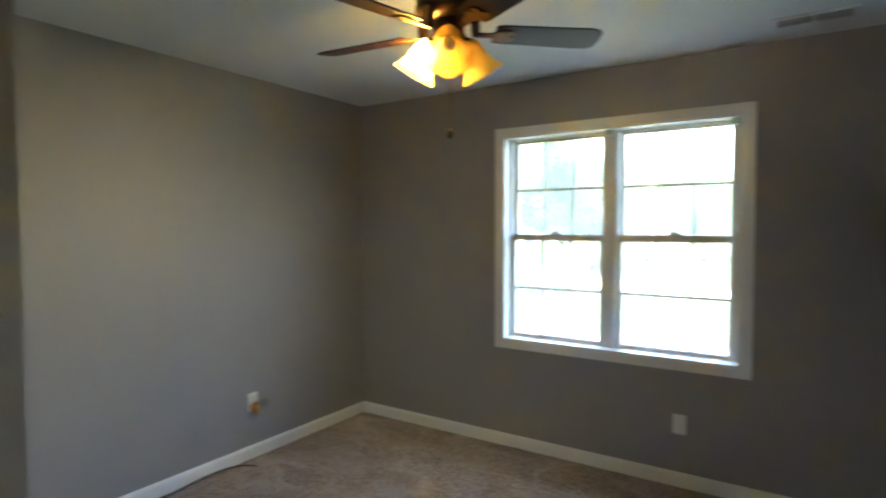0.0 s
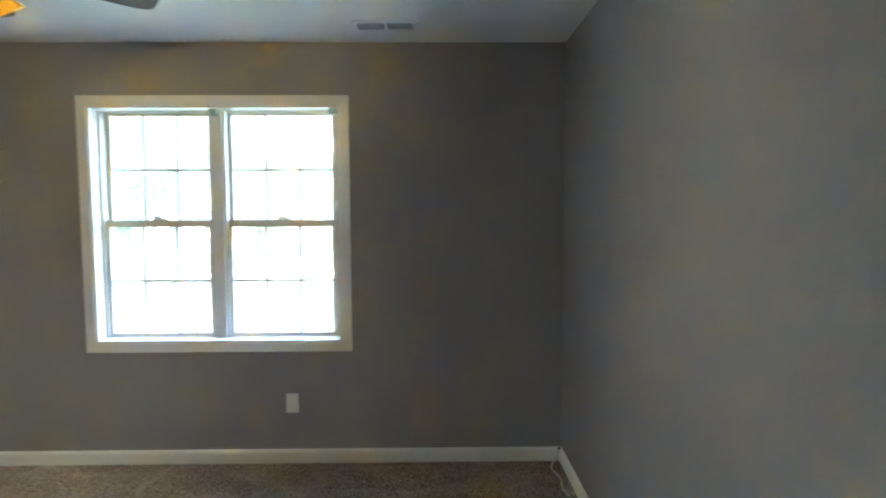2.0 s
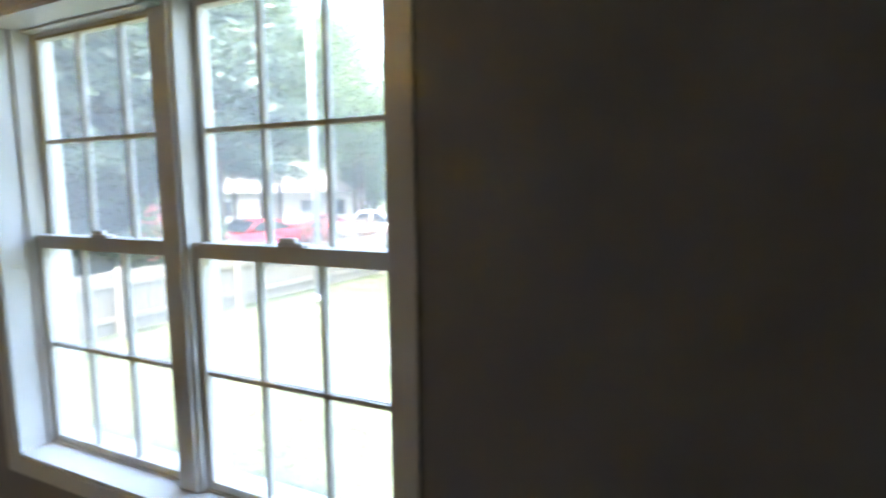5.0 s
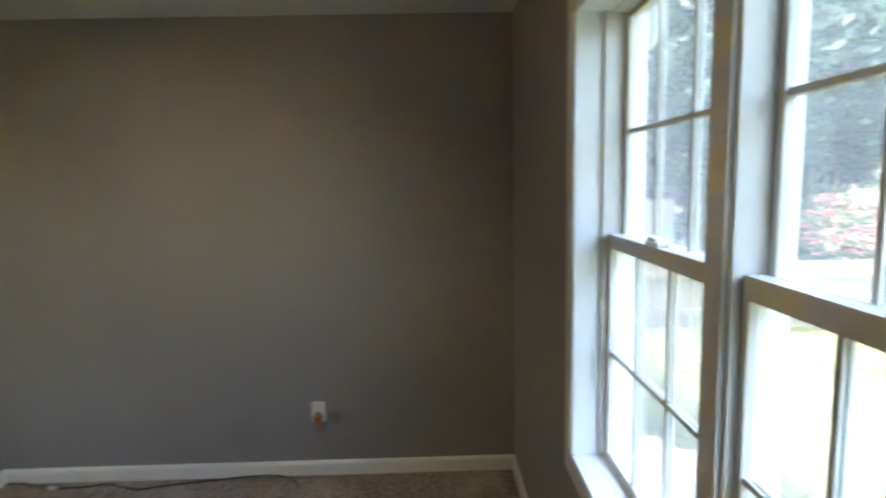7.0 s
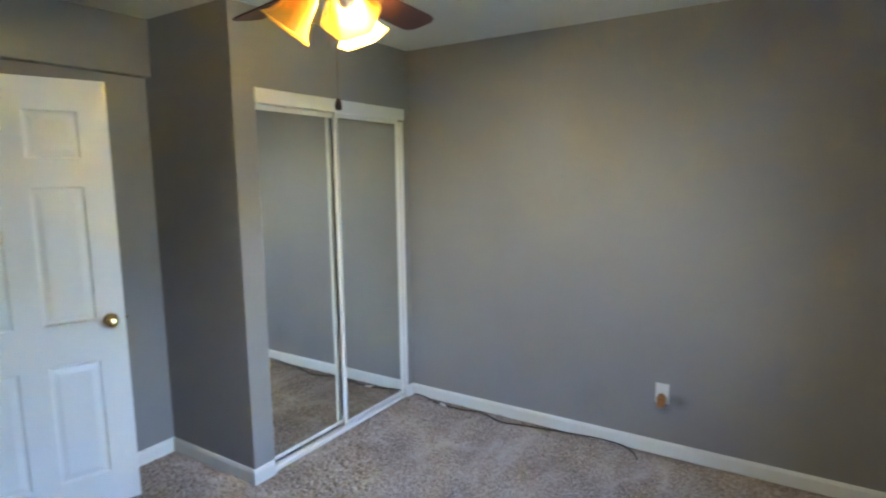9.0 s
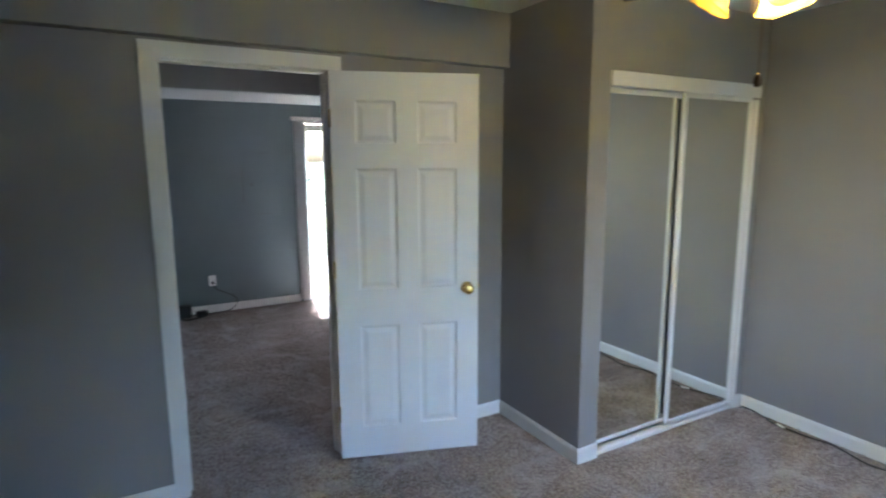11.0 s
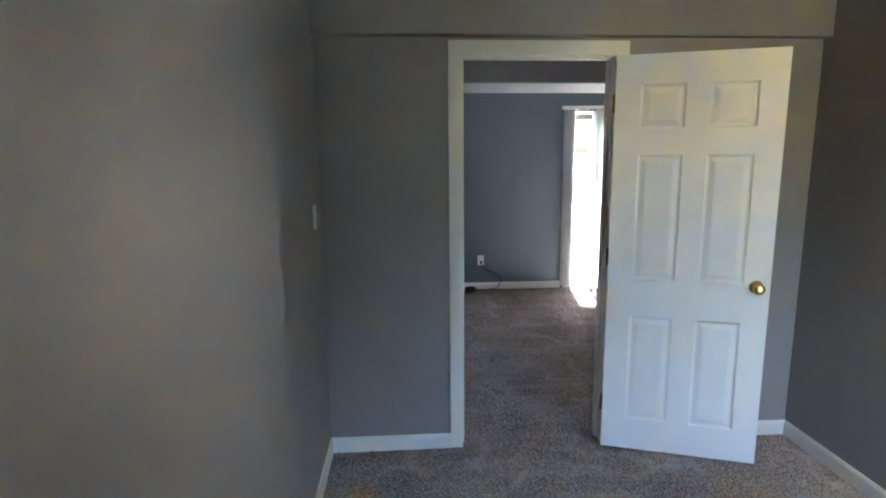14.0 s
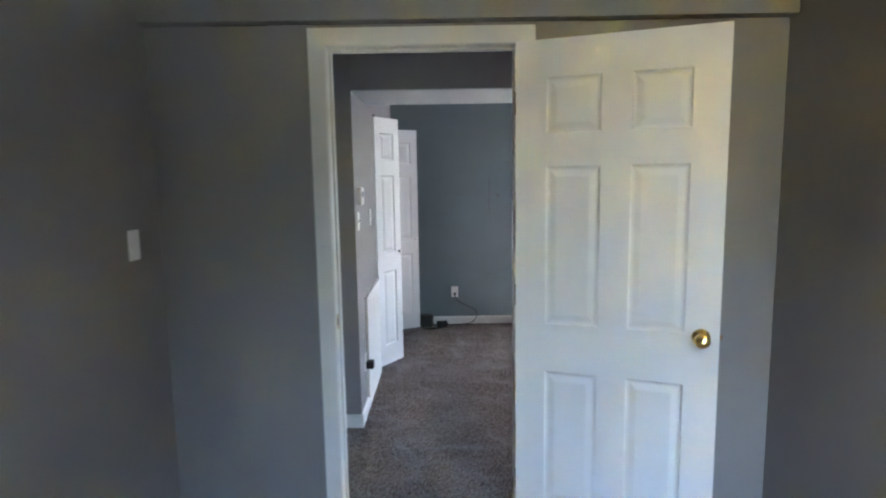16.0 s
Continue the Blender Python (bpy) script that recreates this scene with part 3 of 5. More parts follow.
def room_door():
    turn = -19.2
    leaf = thing("panel_door", (2.521, 0.075, 0), "white six-panel interior door standing wide open, brass knob", "door", turn=turn)
    panelled_leaf(leaf, 0.752, 2.03, 0.035, ((0.118, 0.322), (0.430, 0.634)), ((0.14, 0.35), (0.475, 1.10), (1.295, 1.86)), DOORP)
    for face in (1, -1):
        y = 0 if face > 0 else -0.035
        prof = [(0.0, 0.066), (0.012, 0.0655), (0.022, 0.062), (0.0275, 0.053), (0.0275, 0.045), (0.022, 0.036), (0.013, 0.030), (0.0115, 0.012), (0.016, 0.008), (0.031, 0.005), (0.0325, 0.0), (0.0, 0.0)]
        m = pose(-0.69, y, 0.935, -90 * face, 0, 0)
        part("door_knob", lathe_bm(prof, 28), BRASS, leaf, "polished brass door knob", True, m)
    part("latch_plate", box_bm((-0.7527, -0.029, 0.905), (-0.7518, -0.006, 0.965)), BRASS, leaf)
    part("latch_bolt", box_bm((-0.764, -0.023, 0.928), (-0.7524, -0.012, 0.944), 0.002), BRASS, leaf)
    for z in (0.25, 1.05, 1.82):
        part("hinge", tube_bm([(0.006, -0.038, z - 0.045), (0.006, -0.038, z + 0.045)], 0.006, 10), BRASS, leaf, "brass butt hinge")


room_door()


# ---- closet with sliding mirrors ----
def mirror_door(x0, x1, y, label):
    d = thing("mirror_door", (0, 0, 0), label, "closet door", "sliding closet mirrors")
    za, zb, s = 0.035, 1.975, 0.024
    for a, b in ((x0, x0 + s), (x1 - s, x1)):
        part("stile", box_bm((a, y - 0.012, za), (b, y + 0.012, zb), 0.004), TRIM, d)
    part("rail", box_bm((x0 + s, y - 0.011, za), (x1 - s, y + 0.011, za + 0.022), 0.003), TRIM, d)
    part("rail", box_bm((x0 + s, y - 0.011, zb - 0.03), (x1 - s, y + 0.011, zb), 0.003), TRIM, d)
    part("mirror", box_bm((x0 + s - 0.002, y + 0.002, za + 0.02), (x1 - s + 0.002, y + 0.007, zb - 0.028)), MIRROR, d, "silvered mirror glass")


mirror_door(0.100, 0.715, CY - 0.022, "tall sliding mirror closet door in white frame, front track")
mirror_door(0.665, 1.290, CY - 0.058, "tall sliding mirror closet door in white frame, rear track")
trim = thing("closet_trim", kind="structure")
part("header", box_bm((0.062, CY, 1.971), (1.30, CY + 0.016, 2.046), 0.003), TRIM, trim)
part("side_board", box_bm((0.070, CY - 0.06, 0), (0.098, CY + 0.012, 1.962), 0.003), TRIM, trim)
part("top_track", box_bm((0.098, CY - 0.09, 1.976), (1.294, CY - 0.001, 1.999)), TRIM, trim)
part("floor_track", prism_bm([(CY - 0.085, -0.002), (CY - 0.003, -0.002), (CY - 0.003, 0.006), (CY - 0.008, 0.018), (CY - 0.014, 0.006), (CY - 0.034, 0.006), (CY - 0.040, 0.018), (CY - 0.046, 0.006), (CY - 0.085, 0.006)], 0.098, 1.294, "x"), TRIM, trim)
part("track_lip", box_bm((0.72, CY - 0.044, 0.002), (1.292, CY - 0.010, 0.017), 0.003), TRIM, trim)
setting("closet_back", boxes_bm(((0.0, -0.001, 0), (CX - 0.1, 0.004, H))), WALL)


# ---- ceiling fan ----
def ceiling_fan():
    fan = thing("ceiling_fan", (1.910, 1.838, H), "five-blade cherry wood ceiling fan with three amber glass shades", "ceiling fan")
    part("canopy", lathe_bm([(0.0, 0), (0.065, 0), (0.066, -0.012), (0.055, -0.035), (0.03, -0.05), (0.0, -0.05)], 32), BRONZE, fan, "", True)
    part("motor_housing", lathe_bm([(0.0, -0.05), (0.04, -0.05), (0.085, -0.066), (0.112, -0.092), (0.118, -0.13), (0.115, -0.175), (0.118, -0.183), (0.118, -0.2), (0.108, -0.214), (0.075, -0.232), (0.0, -0.232)], 40), BRONZE, fan, "dark bronze motor housing", True)
    part("switch_housing", lathe_bm([(0.0, -0.231), (0.05, -0.231), (0.056, -0.245), (0.055, -0.285), (0.045, -0.305), (0.02, -0.318), (0.008, -0.332), (0.0, -0.334)], 32), BRONZE, fan, "", True)
    blade_me = iron_me = None
    for k in range(5):
        a = 41.5 + 72 * k
        m = pose(0, 0, -0.268, 0, 0, a) @ pose(0, 0, 0, -12, 0, 0)
        if blade_me is None:
            out = [(0.165, -0.052), (0.20, -0.058), (0.50, -0.066), (0.535, -0.060), (0.553, -0.042), (0.556, 0.0), (0.553, 0.042), (0.535, 0.060), (0.50, 0.066), (0.20, 0.058), (0.165, 0.052)]
            blade_me = mesh_of("blade", prism_bm(out, -0.003, 0.003, "z", 0.0012), CHERRY)
            bm = prism_bm([(0.095, -0.016), (0.15, -0.014), (0.185, -0.036), (0.225, -0.036), (0.24, -0.02), (0.232, 0.0), (0.24, 0.02), (0.225, 0.036), (0.185, 0.036), (0.15, 0.014), (0.095, 0.016)], -0.0075, -0.0033, "z", 0.001)
            for x, y in ((0.2, -0.024), (0.2, 0.024), (0.228, 0.0)):
                add_box(bm, (x - 0.005, y - 0.005, -0.0105), (x + 0.005, y + 0.005, -0.0076))
            add_box(bm, (0.085, -0.014, -0.0075), (0.112, 0.014, 0.062))
            iron_me = mesh_of("blade_iron", bm, IRON)
        b = twin("blade", blade_me, fan, m)
        twin("blade_iron", iron_me, b, Matrix())
    shade_prof = [(0.026, 0.0), (0.034, -0.004), (0.043, -0.022), (0.048, -0.052), (0.054, -0.082), (0.065, -0.108), (0.079, -0.126), (0.083, -0.131)]
    inner = [(r - 0.003, z) for r, z in shade_prof[::-1]]
    scallop = lambda a, k: 1 + 0.05 * math.cos(6 * a) * max(0, min(1, (min(k, 15 - k) - 3) / 4))
    for k, az in enumerate((63, 183, 303)):
        m = pose(0, 0, -0.292, 0, 0, az) @ pose(0.068, 0, 0, 0, -36, 0)
        arm = part("light_arm", tube_bm([(0.03, 0, -0.262), (0.05, 0, -0.262), (0.064, 0, -0.272), (0.070, 0, -0.292)], 0.008, 10), BRONZE, fan, "", True, pose(0, 0, 0, 0, 0, az))
        part("socket", lathe_bm([(0.0, 0.012), (0.014, 0.012), (0.024, 0.004), (0.026, -0.006), (0.024, -0.012), (0.0, -0.012)], 20), BRONZE, arm, "", True, m)
        bm = lathe_bm(shade_prof + inner, 48, scallop)
        part("shade", bm, AMBER, arm, "amber alabaster glass bell shade", True, m)
        part("bulb", lathe_bm([(0.0, -0.012), (0.012, -0.014), (0.013, -0.03), (0.02, -0.046), (0.024, -0.06), (0.022, -0.074), (0.012, -0.085), (0.0, -0.088)], 20), BULB if k == 1 else DULLBULB, arm, "lit warm bulb" if k == 1 else "unlit frosted bulb", True, m)
    # two bead chains, the longer one with a dark turned fob
    for x, y, length, fob in ((0.0, 0.01, 0.302, True), (-0.012, -0.03, 0.14, False)):
        bm = tube_bm([(x, y, -0.30), (x, y, -0.31 - length)], 0.0009, 6)
        for i in range(int(length / 0.0055)):
            bmesh.ops.create_icosphere(bm, subdivisions=1, radius=0.0015, matrix=Matrix.Translation((x, y, -0.312 - i * 0.0055)))
        chain = part("pull_chain", bm, IRON, fan)
        if fob:
            part("fob", lathe_bm([(0.0, 0.018), (0.005, 0.017), (0.009, 0.008), (0.011, -0.006), (0.010, -0.016), (0.0, -0.019)], 16), BRONZE, chain, "dark turned pull fob", True, pose(x, y, -0.318 - length))


ceiling_fan()


# ---- sockets, switches, vent, cables ----
def wall_plate(name, at, turn, label, holes=True, category="outlet", toggle=False):
    """A cover plate on a wall; turn 0 faces -y."""
    p = thing(name, at, label, category, turn=turn)
    part("cover_plate", box_bm((-0.036, -0.006, -0.0575), (0.036, 0, 0.0575), 0.003), PLASTIC, p)
    if toggle:
        part("toggle_surround", box_bm((-0.007, -0.008, -0.014), (0.007, -0.0055, 0.014), 0.001), PLASTIC, p)
        part("toggle", prism_bm([(-0.0075, -0.004), (-0.0075, 0.006), (-0.021, 0.013), (-0.022, 0.006)], -0.004, 0.004, "x", 0.001), PLASTIC, p)
    if holes:
        for z in (-0.0195, 0.0195):
            s = part("socket_face", lathe_bm([(0.0, 0.0), (0.0165, 0.0), (0.0175, -0.0015), (0.0, -0.0015)], 24), PLASTIC, p, "", False, pose(0, -0.0072, z, -90, 0, 0))
            for x, h in ((-0.006, 0.008), (0.006, 0.0065)):
                part("slot", box_bm((x - 0.001, -0.0078, z - h / 2 + 0.003), (x + 0.001, -0.0070, z + h / 2 + 0.003)), BLACK, s)
            part("slot", box_bm((-0.0022, -0.0078, z - 0.0105), (0.0022, -0.0070, z - 0.0065)), BLACK, s)
    part("screw", lathe_bm([(0.0, 0.0), (0.003, 0.0), (0.003, -0.001), (0.0, -0.0012)], 10), ALU, p, "", False, pose(0, -0.0065, 0 if holes else 0.03, -90, 0, 0))
    return p


wall_plate("wall_outlet", (2.387, D, 0.357), 0, "white duplex outlet on grey wall below the window")
wall_plate("wall_outlet", (0, 2.462, 0.362), 90, "white duplex outlet with an amber plug-in freshener")
wall_plate("light_switch", (W, 0.205, 1.298), -90, "white single light switch on grey wall beside doorway", False, "light switch", True)

fresh = thing("air_freshener", (0.007, 2.462, 0.335), "amber plastic plug-in air freshener in the outlet", "air freshener")
part("holder", box_bm((0, -0.024, -0.03), (0.03, 0.024, 0.016), 0.008, 3), AMBERP, fresh, "translucent amber holder", True)
part("oil_bottle", lathe_bm([(0.0, -0.072), (0.018, -0.072), (0.021, -0.066), (0.021, -0.036), (0.012, -0.026), (0.0, -0.024)], 24), AMBERP, fresh, "amber oil bottle", True, pose(0.030, 0, 0.03))
part("cap", lathe_bm([(0.0, 0.018), (0.012, 0.017), (0.016, 0.01), (0.016, 0.0), (0.0, 0.0)], 20), AMBERP, fresh, "", True, pose(0.022, 0, 0.014))


def ceiling_vent():
    v = thing("ceiling_vent", (2.982, 3.245, H), "white steel ceiling register with two rows of dark louvres", "vent")
    a, b = 0.165, 0.07
    part("backing", box_bm((-a + 0.02, -b + 0.02, -0.002), (a - 0.02, b - 0.02, -0.0005)), VENTDARK, v)
    bm = boxes_bm(((-a, -b, -0.007), (a, -b + 0.024, 0)), ((-a, b - 0.024, -0.007), (a, b, 0)), ((-a, -b + 0.024, -0.007), (-a + 0.024, b - 0.024, 0)),
                  ((a - 0.024, -b + 0.024, -0.007), (a, b - 0.024, 0)), ((-0.008, -b + 0.024, -0.0068), (0.008, b - 0.024, 0)))
    part("frame", bm, CEIL, v)
    me = mesh_of("louvre", box_bm((-0.0105, -b + 0.026, -0.0005), (0.0105, b - 0.026, 0.0005)), LOUVRE)
    for side in (-1, 1):
        for i in range(9):
            twin("louvre", me, v, pose(side * (0.018 + i * 0.0145), 0, -0.007, 0, side * 42, 0))


ceiling_vent()


def cable(name, points, r, mat, label, category="cable", n=6):
    bm = tube_bm(smooth_path(points, n), r, 8)
    c = tagged(new(name, mesh_of(name, bm, mat, True)), label, category)
    return c


cable("black_cable", [(0.03, 0.755, 0.012), (0.032, 0.85, 0.010), (0.084, 1.014, 0.009), (0.087, 1.19, 0.010), (0.066, 1.33, 0.010), (0.120, 1.507, 0.009), (0.092, 1.667, 0.010), (0.058, 1.864, 0.009), (0.032, 2.033, 0.010), (0.024, 2.17, 0.010), (0.040, 2.267, 0.010), (0.098, 2.34, 0.009), (0.15, 2.37, 0.004)], 0.0042, BLACK, "thin black coaxial cable lying along the baseboard")
tie = thing("cable_tag", (0.088, 1.04, 0.008), "small white paper tag wrapped on the black cable", "tag", turn=70)
part("band", box_bm((-0.028, -0.008, 0.0), (0.028, 0.008, 0.006), 0.002), PLASTIC, tie)
wc = cable("white_cable", [(W - 0.016, D - 0.022, 0.07), (W - 0.03, D - 0.03, 0.035), (W - 0.055, D - 0.055, 0.012), (W - 0.085, D - 0.12, 0.008), (W - 0.075, D - 0.19, 0.009), (W - 0.06, D - 0.27, 0.008), (W - 0.075, D - 0.36, 0.009), (W - 0.06, D - 0.45, 0.008)], 0.005, CABLEW, "white coaxial cable coming out of the room corner")
hole = thing("cable_grommet", (W - 0.016, D - 0.016, 0.072), "small black hole in the baseboard for the cable", "grommet")
part("ring", lathe_bm([(0.0, -0.003), (0.010, -0.003), (0.010, 0.003), (0.0, 0.003)], 16), BLACK, hole, "", False, pose(0, 0, 0, 90, 0, -45))


# ---- the room beyond the doorway ----
SX = 3.338                             # face of the short wall
SLX0, SLX1, SLZ = -0.15, 1.70, 2.05    # sliding glass door
# These far walls carry the sky's tint and dimness in their colour.
setting("wall_far", boxes_bm(((SLX1, FY - 0.15, -0.1), (FX1, FY, H)), ((FX0, FY - 0.15, -0.1), (SLX0, FY, H)), ((SLX0, FY - 0.15, SLZ), (SLX1, FY, H)), ((SLX0, FY - 0.15, -0.1), (SLX1, FY, 0.0))), SKY_TINTED_WALL)
setting("wall_far_west", boxes_bm(((FX0 - 0.1, FY, -0.1), (FX0, -0.11, H))), SKY_TINTED_WALL)
setting("wall_short", boxes_bm(((SX, -2.04, 0), (SX + 0.11, -1.035, H)), ((SX, -3.32, 2.04), (SX + 0.11, -2.04, H)), ((SX, FY, 0), (SX + 0.11, -3.32, H)),
                               ((SX + 0.11, -1.145, 0), (FX1, -1.035, H))), WALL)
setting("wall_far_east", boxes_bm(((FX1, FY, -0.1), (FX1 + 0.1, -0.11, H)), ((SX + 0.75, FY, 0), (SX + 0.8, -1.145, H))), SKY_TINTED_WALL)
setting("wall_far_north", boxes_bm(((FX0, -0.118, 0), (OX0 - 0.087, -0.1101, H)), ((OX1 + 0.087, -0.118, 0), (FX1, -0.1101, H)), ((OX0 - 0.087, -0.118, OZ + 0.087), (OX1 + 0.087, -0.1101, H)), ((W + 0.12, -0.118, 0), (FX1, -0.05, H)), ((FX0, -0.118, 0), (-0.15, -0.05, H))), WALL)
setting("ceiling_far", boxes_bm(((FX0, FY, H), (FX1, -0.11, H + 0.1))), CEIL)
setting("beam_box", box_bm((FX0, -1.64, 2.052), (SX, -1.02, H), 0.004), WALL)
# Thin sheet below the beam, coloured paler to show it lit.
setting("beam_underside", box_bm((FX0, -1.638, 2.046), (SX - 0.002, -1.022, 2.0515)), BEAM_LIT)
baseboard(SLX1 + 0.05, FY, SX, FY, (0, 1))
baseboard(SX, -2.04, SX, -1.035, (-1, 0))
baseboard(SX - 0.013, -1.035, FX1, -1.035, (0, 1))
skirt = thing("access_panel", (0, 0, 0), "white painted low access panel on the short wall", "panel")
part("board", box_bm((SX - 0.012, -2.04, 0.079), (SX, -1.31, 0.765), 0.002), TRIM, skirt)
for a, b in (((SX - 0.018, -2.04, 0.725), (SX - 0.012, -1.31, 0.765)), ((SX - 0.018, -1.35, 0.079), (SX - 0.012, -1.31, 0.725))):
    part("edge_strip", box_bm(a, b, 0.001), TRIM, skirt)


def bifold(y, turn, label):
    d = thing("bifold_door", (SX - 0.005, y, 0), label, "closet door", "white bifold closet doors", turn)
    panelled_leaf(d, 0.305, 1.99, 0.03, ((0.07, 0.235),), ((0.12, 0.33), (0.45, 1.07), (1.22, 1.83)), DOORP, 0.03)
    part("pull_knob", lathe_bm([(0.0, 0.028), (0.012, 0.026), (0.016, 0.018), (0.009, 0.008), (0.008, 0.0), (0.0, 0.0)], 16), DOORP, d, "small white knob", True, pose(-0.27, 0, 0.95, -90, 0, 0))


bifold(-2.06, 57, "white panelled bifold closet door, folded half open")
bifold(-3.16, 28, "white panelled bifold closet door, swung open into the room")

wall_plate("wall_outlet", (2.70, FY, 0.345), 180, "white duplex outlet on far wall with black cord")
cord = cable("black_cable", [(2.70, FY + 0.028, 0.325), (2.68, FY + 0.06, 0.27), (2.60, FY + 0.07, 0.22), (2.50, FY + 0.06, 0.17), (2.47, FY + 0.06, 0.10), (2.52, FY + 0.07, 0.03), (2.62, FY + 0.08, 0.010), (2.74, FY + 0.09, 0.010), (2.80, FY + 0.12, 0.03), (2.84, FY + 0.08, 0.012), (2.92, FY + 0.10, 0.011), (3.0, FY + 0.11, 0.02)], 0.0045, BLACK, "black power cord hanging from outlet to the floor")
plug = thing("plug", (2.70, FY + 0.008, 0.325), "black moulded plug pushed into the outlet", "plug")
part("plug_body", box_bm((-0.014, 0, -0.013), (0.014, 0.028, 0.013), 0.005, 3), BLACK, plug, "", True)
brick_box = thing("power_adapter", (2.84, FY + 0.12, 0.0), "black power adapter resting on carpet by the baseboard", "adapter", turn=12)
part("adapter_body", box_bm((-0.055, -0.03, 0.0), (0.055, 0.03, 0.055), 0.008, 3), BLACK, brick_box, "", True)
part("strain_relief", tube_bm([(-0.055, 0, 0.02), (-0.075, 0, 0.018)], [0.006, 0.0045], 10), BLACK, brick_box)

cable("black_cable", [(3.08, FY + 0.13, 0.02), (3.02, FY + 0.2, 0.010), (2.90, FY + 0.22, 0.010), (2.84, FY + 0.16, 0.011), (2.92, FY + 0.13, 0.022), (3.04, FY + 0.19, 0.020), (3.0, FY + 0.27, 0.010), (2.86, FY + 0.25, 0.018), (2.80, FY + 0.18, 0.010)], 0.0055, BLACK, "loose coil of black cord on the carpet")
modem = thing("cable_box", (3.01, FY + 0.10, 0.0), "small black electronic box on carpet beside closet door", "box", turn=-8)
part("case", box_bm((-0.075, -0.05, 0.004), (0.075, 0.05, 0.125), 0.008, 3), BLACK, modem, "", True)
for x in (-0.055, 0.055):
    part("rubber_foot", box_bm((x - 0.01, -0.04, -0.002), (x + 0.01, 0.04, 0.004), 0.001), RUBBER, modem)

box_panel = thing("electric_panel", (2.13, FY, 1.37), "flush electrical panel cover painted wall colour, dark latch", "electrical panel")
part("cover", box_bm((-0.20, 0, -0.36), (0.20, 0.004, 0.36), 0.001), SKY_TINTED_WALL, box_panel)
part("panel_door", box_bm((-0.16, 0.004, -0.33), (0.16, 0.009, 0.33), 0.001), SKY_TINTED_WALL, box_panel)
for z in (-0.3315, 0.3315):
    part("gap_line", box_bm((-0.10, 0.003, z - 0.0025), (0.03, 0.0094, z + 0.0015)), VENTDARK, box_panel)
part("latch", box_bm((0.096, 0.008, -0.022), (0.120, 0.016, 0.008), 0.002), VENTDARK, box_panel, "dark latch")
part("hinge_line", box_bm((0.196, 0.001, -0.2), (0.202, 0.008, 0.17)), VENTDARK, box_panel)

thermo = thing("thermostat", (SX, -1.21, 1.433), "white square thermostat on the short wall", "thermostat", turn=-90)
part("case", box_bm((-0.06, -0.026, -0.055), (0.06, 0, 0.055), 0.006, 3), PLASTIC, thermo)
part("display", box_bm((-0.03, -0.0275, -0.005), (0.03, -0.0258, 0.03)), GREYMETAL, thermo)
sw = wall_plate("light_switch", (SX, -1.14, 1.28), -90, "white single light switch on the short wall", False, "light switch", True)
sw2 = wall_plate("light_switch", (SX, -1.70, 1.27), -90, "white single light switch near the closet opening", False, "light switch", True)
stop = wall_plate("wall_outlet", (SX, -1.25, 0.345), -90, "white duplex outlet with a black adapter", True)
bud = thing("plug_adapter", (SX - 0.008, -1.25, 0.33), "black cube adapter plugged into the outlet", "adapter")
part("adapter_body", box_bm((-0.05, -0.028, -0.025), (0, 0.028, 0.025), 0.006, 3), BLACK, bud, "", True)


def sliding_door():
    d = thing("door_2", kind="structure")
    mitre_frame("door_casing", d, SLX0 + 0.03, SLX1 - 0.03, 0.0, SLZ - 0.02, 0.05, FY - 0.012, FY + 0.016, TRIM, foot=False)
    part("sill", box_bm((SLX0, FY - 0.13, 0), (SLX1, FY - 0.012, 0.03), 0.004), ALU, d)
    for i, (x0, x1, y) in enumerate(((0.70, SLX1 - 0.035, FY - 0.055), (SLX0 + 0.035, 0.78, FY - 0.095))):
        s = 0.06
        bm = boxes_bm(((x0, y - 0.016, 0.03), (x0 + s, y + 0.016, SLZ - 0.03)), ((x1 - s, y - 0.016, 0.03), (x1, y + 0.016, SLZ - 0.03)),
                      ((x0 + s, y - 0.016, 0.03), (x1 - s, y + 0.016, 0.11)), ((x0 + s, y - 0.016, SLZ - 0.10), (x1 - s, y + 0.016, SLZ - 0.03)))
        sash = part("sliding_panel", bm, VINYL, d)
        g = part("pane", box_bm((x0 + s - 0.003, y - 0.003, 0.107), (x1 - s + 0.003, y + 0.003, SLZ - 0.097)), CLEAN, sash)
        g.visible_shadow = False
        if i == 0:
            part("handle", box_bm((x1 - 0.045, y + 0.016, 0.95), (x1 - 0.02, y + 0.035, 1.15), 0.006), VINYL, sash)
            part("latch", box_bm((x1 - 0.105, y + 0.004, 1.385), (x1 - 0.02, y + 0.024, 1.412), 0.004), VENTDARK, sash, "small dark latch")


sliding_door()


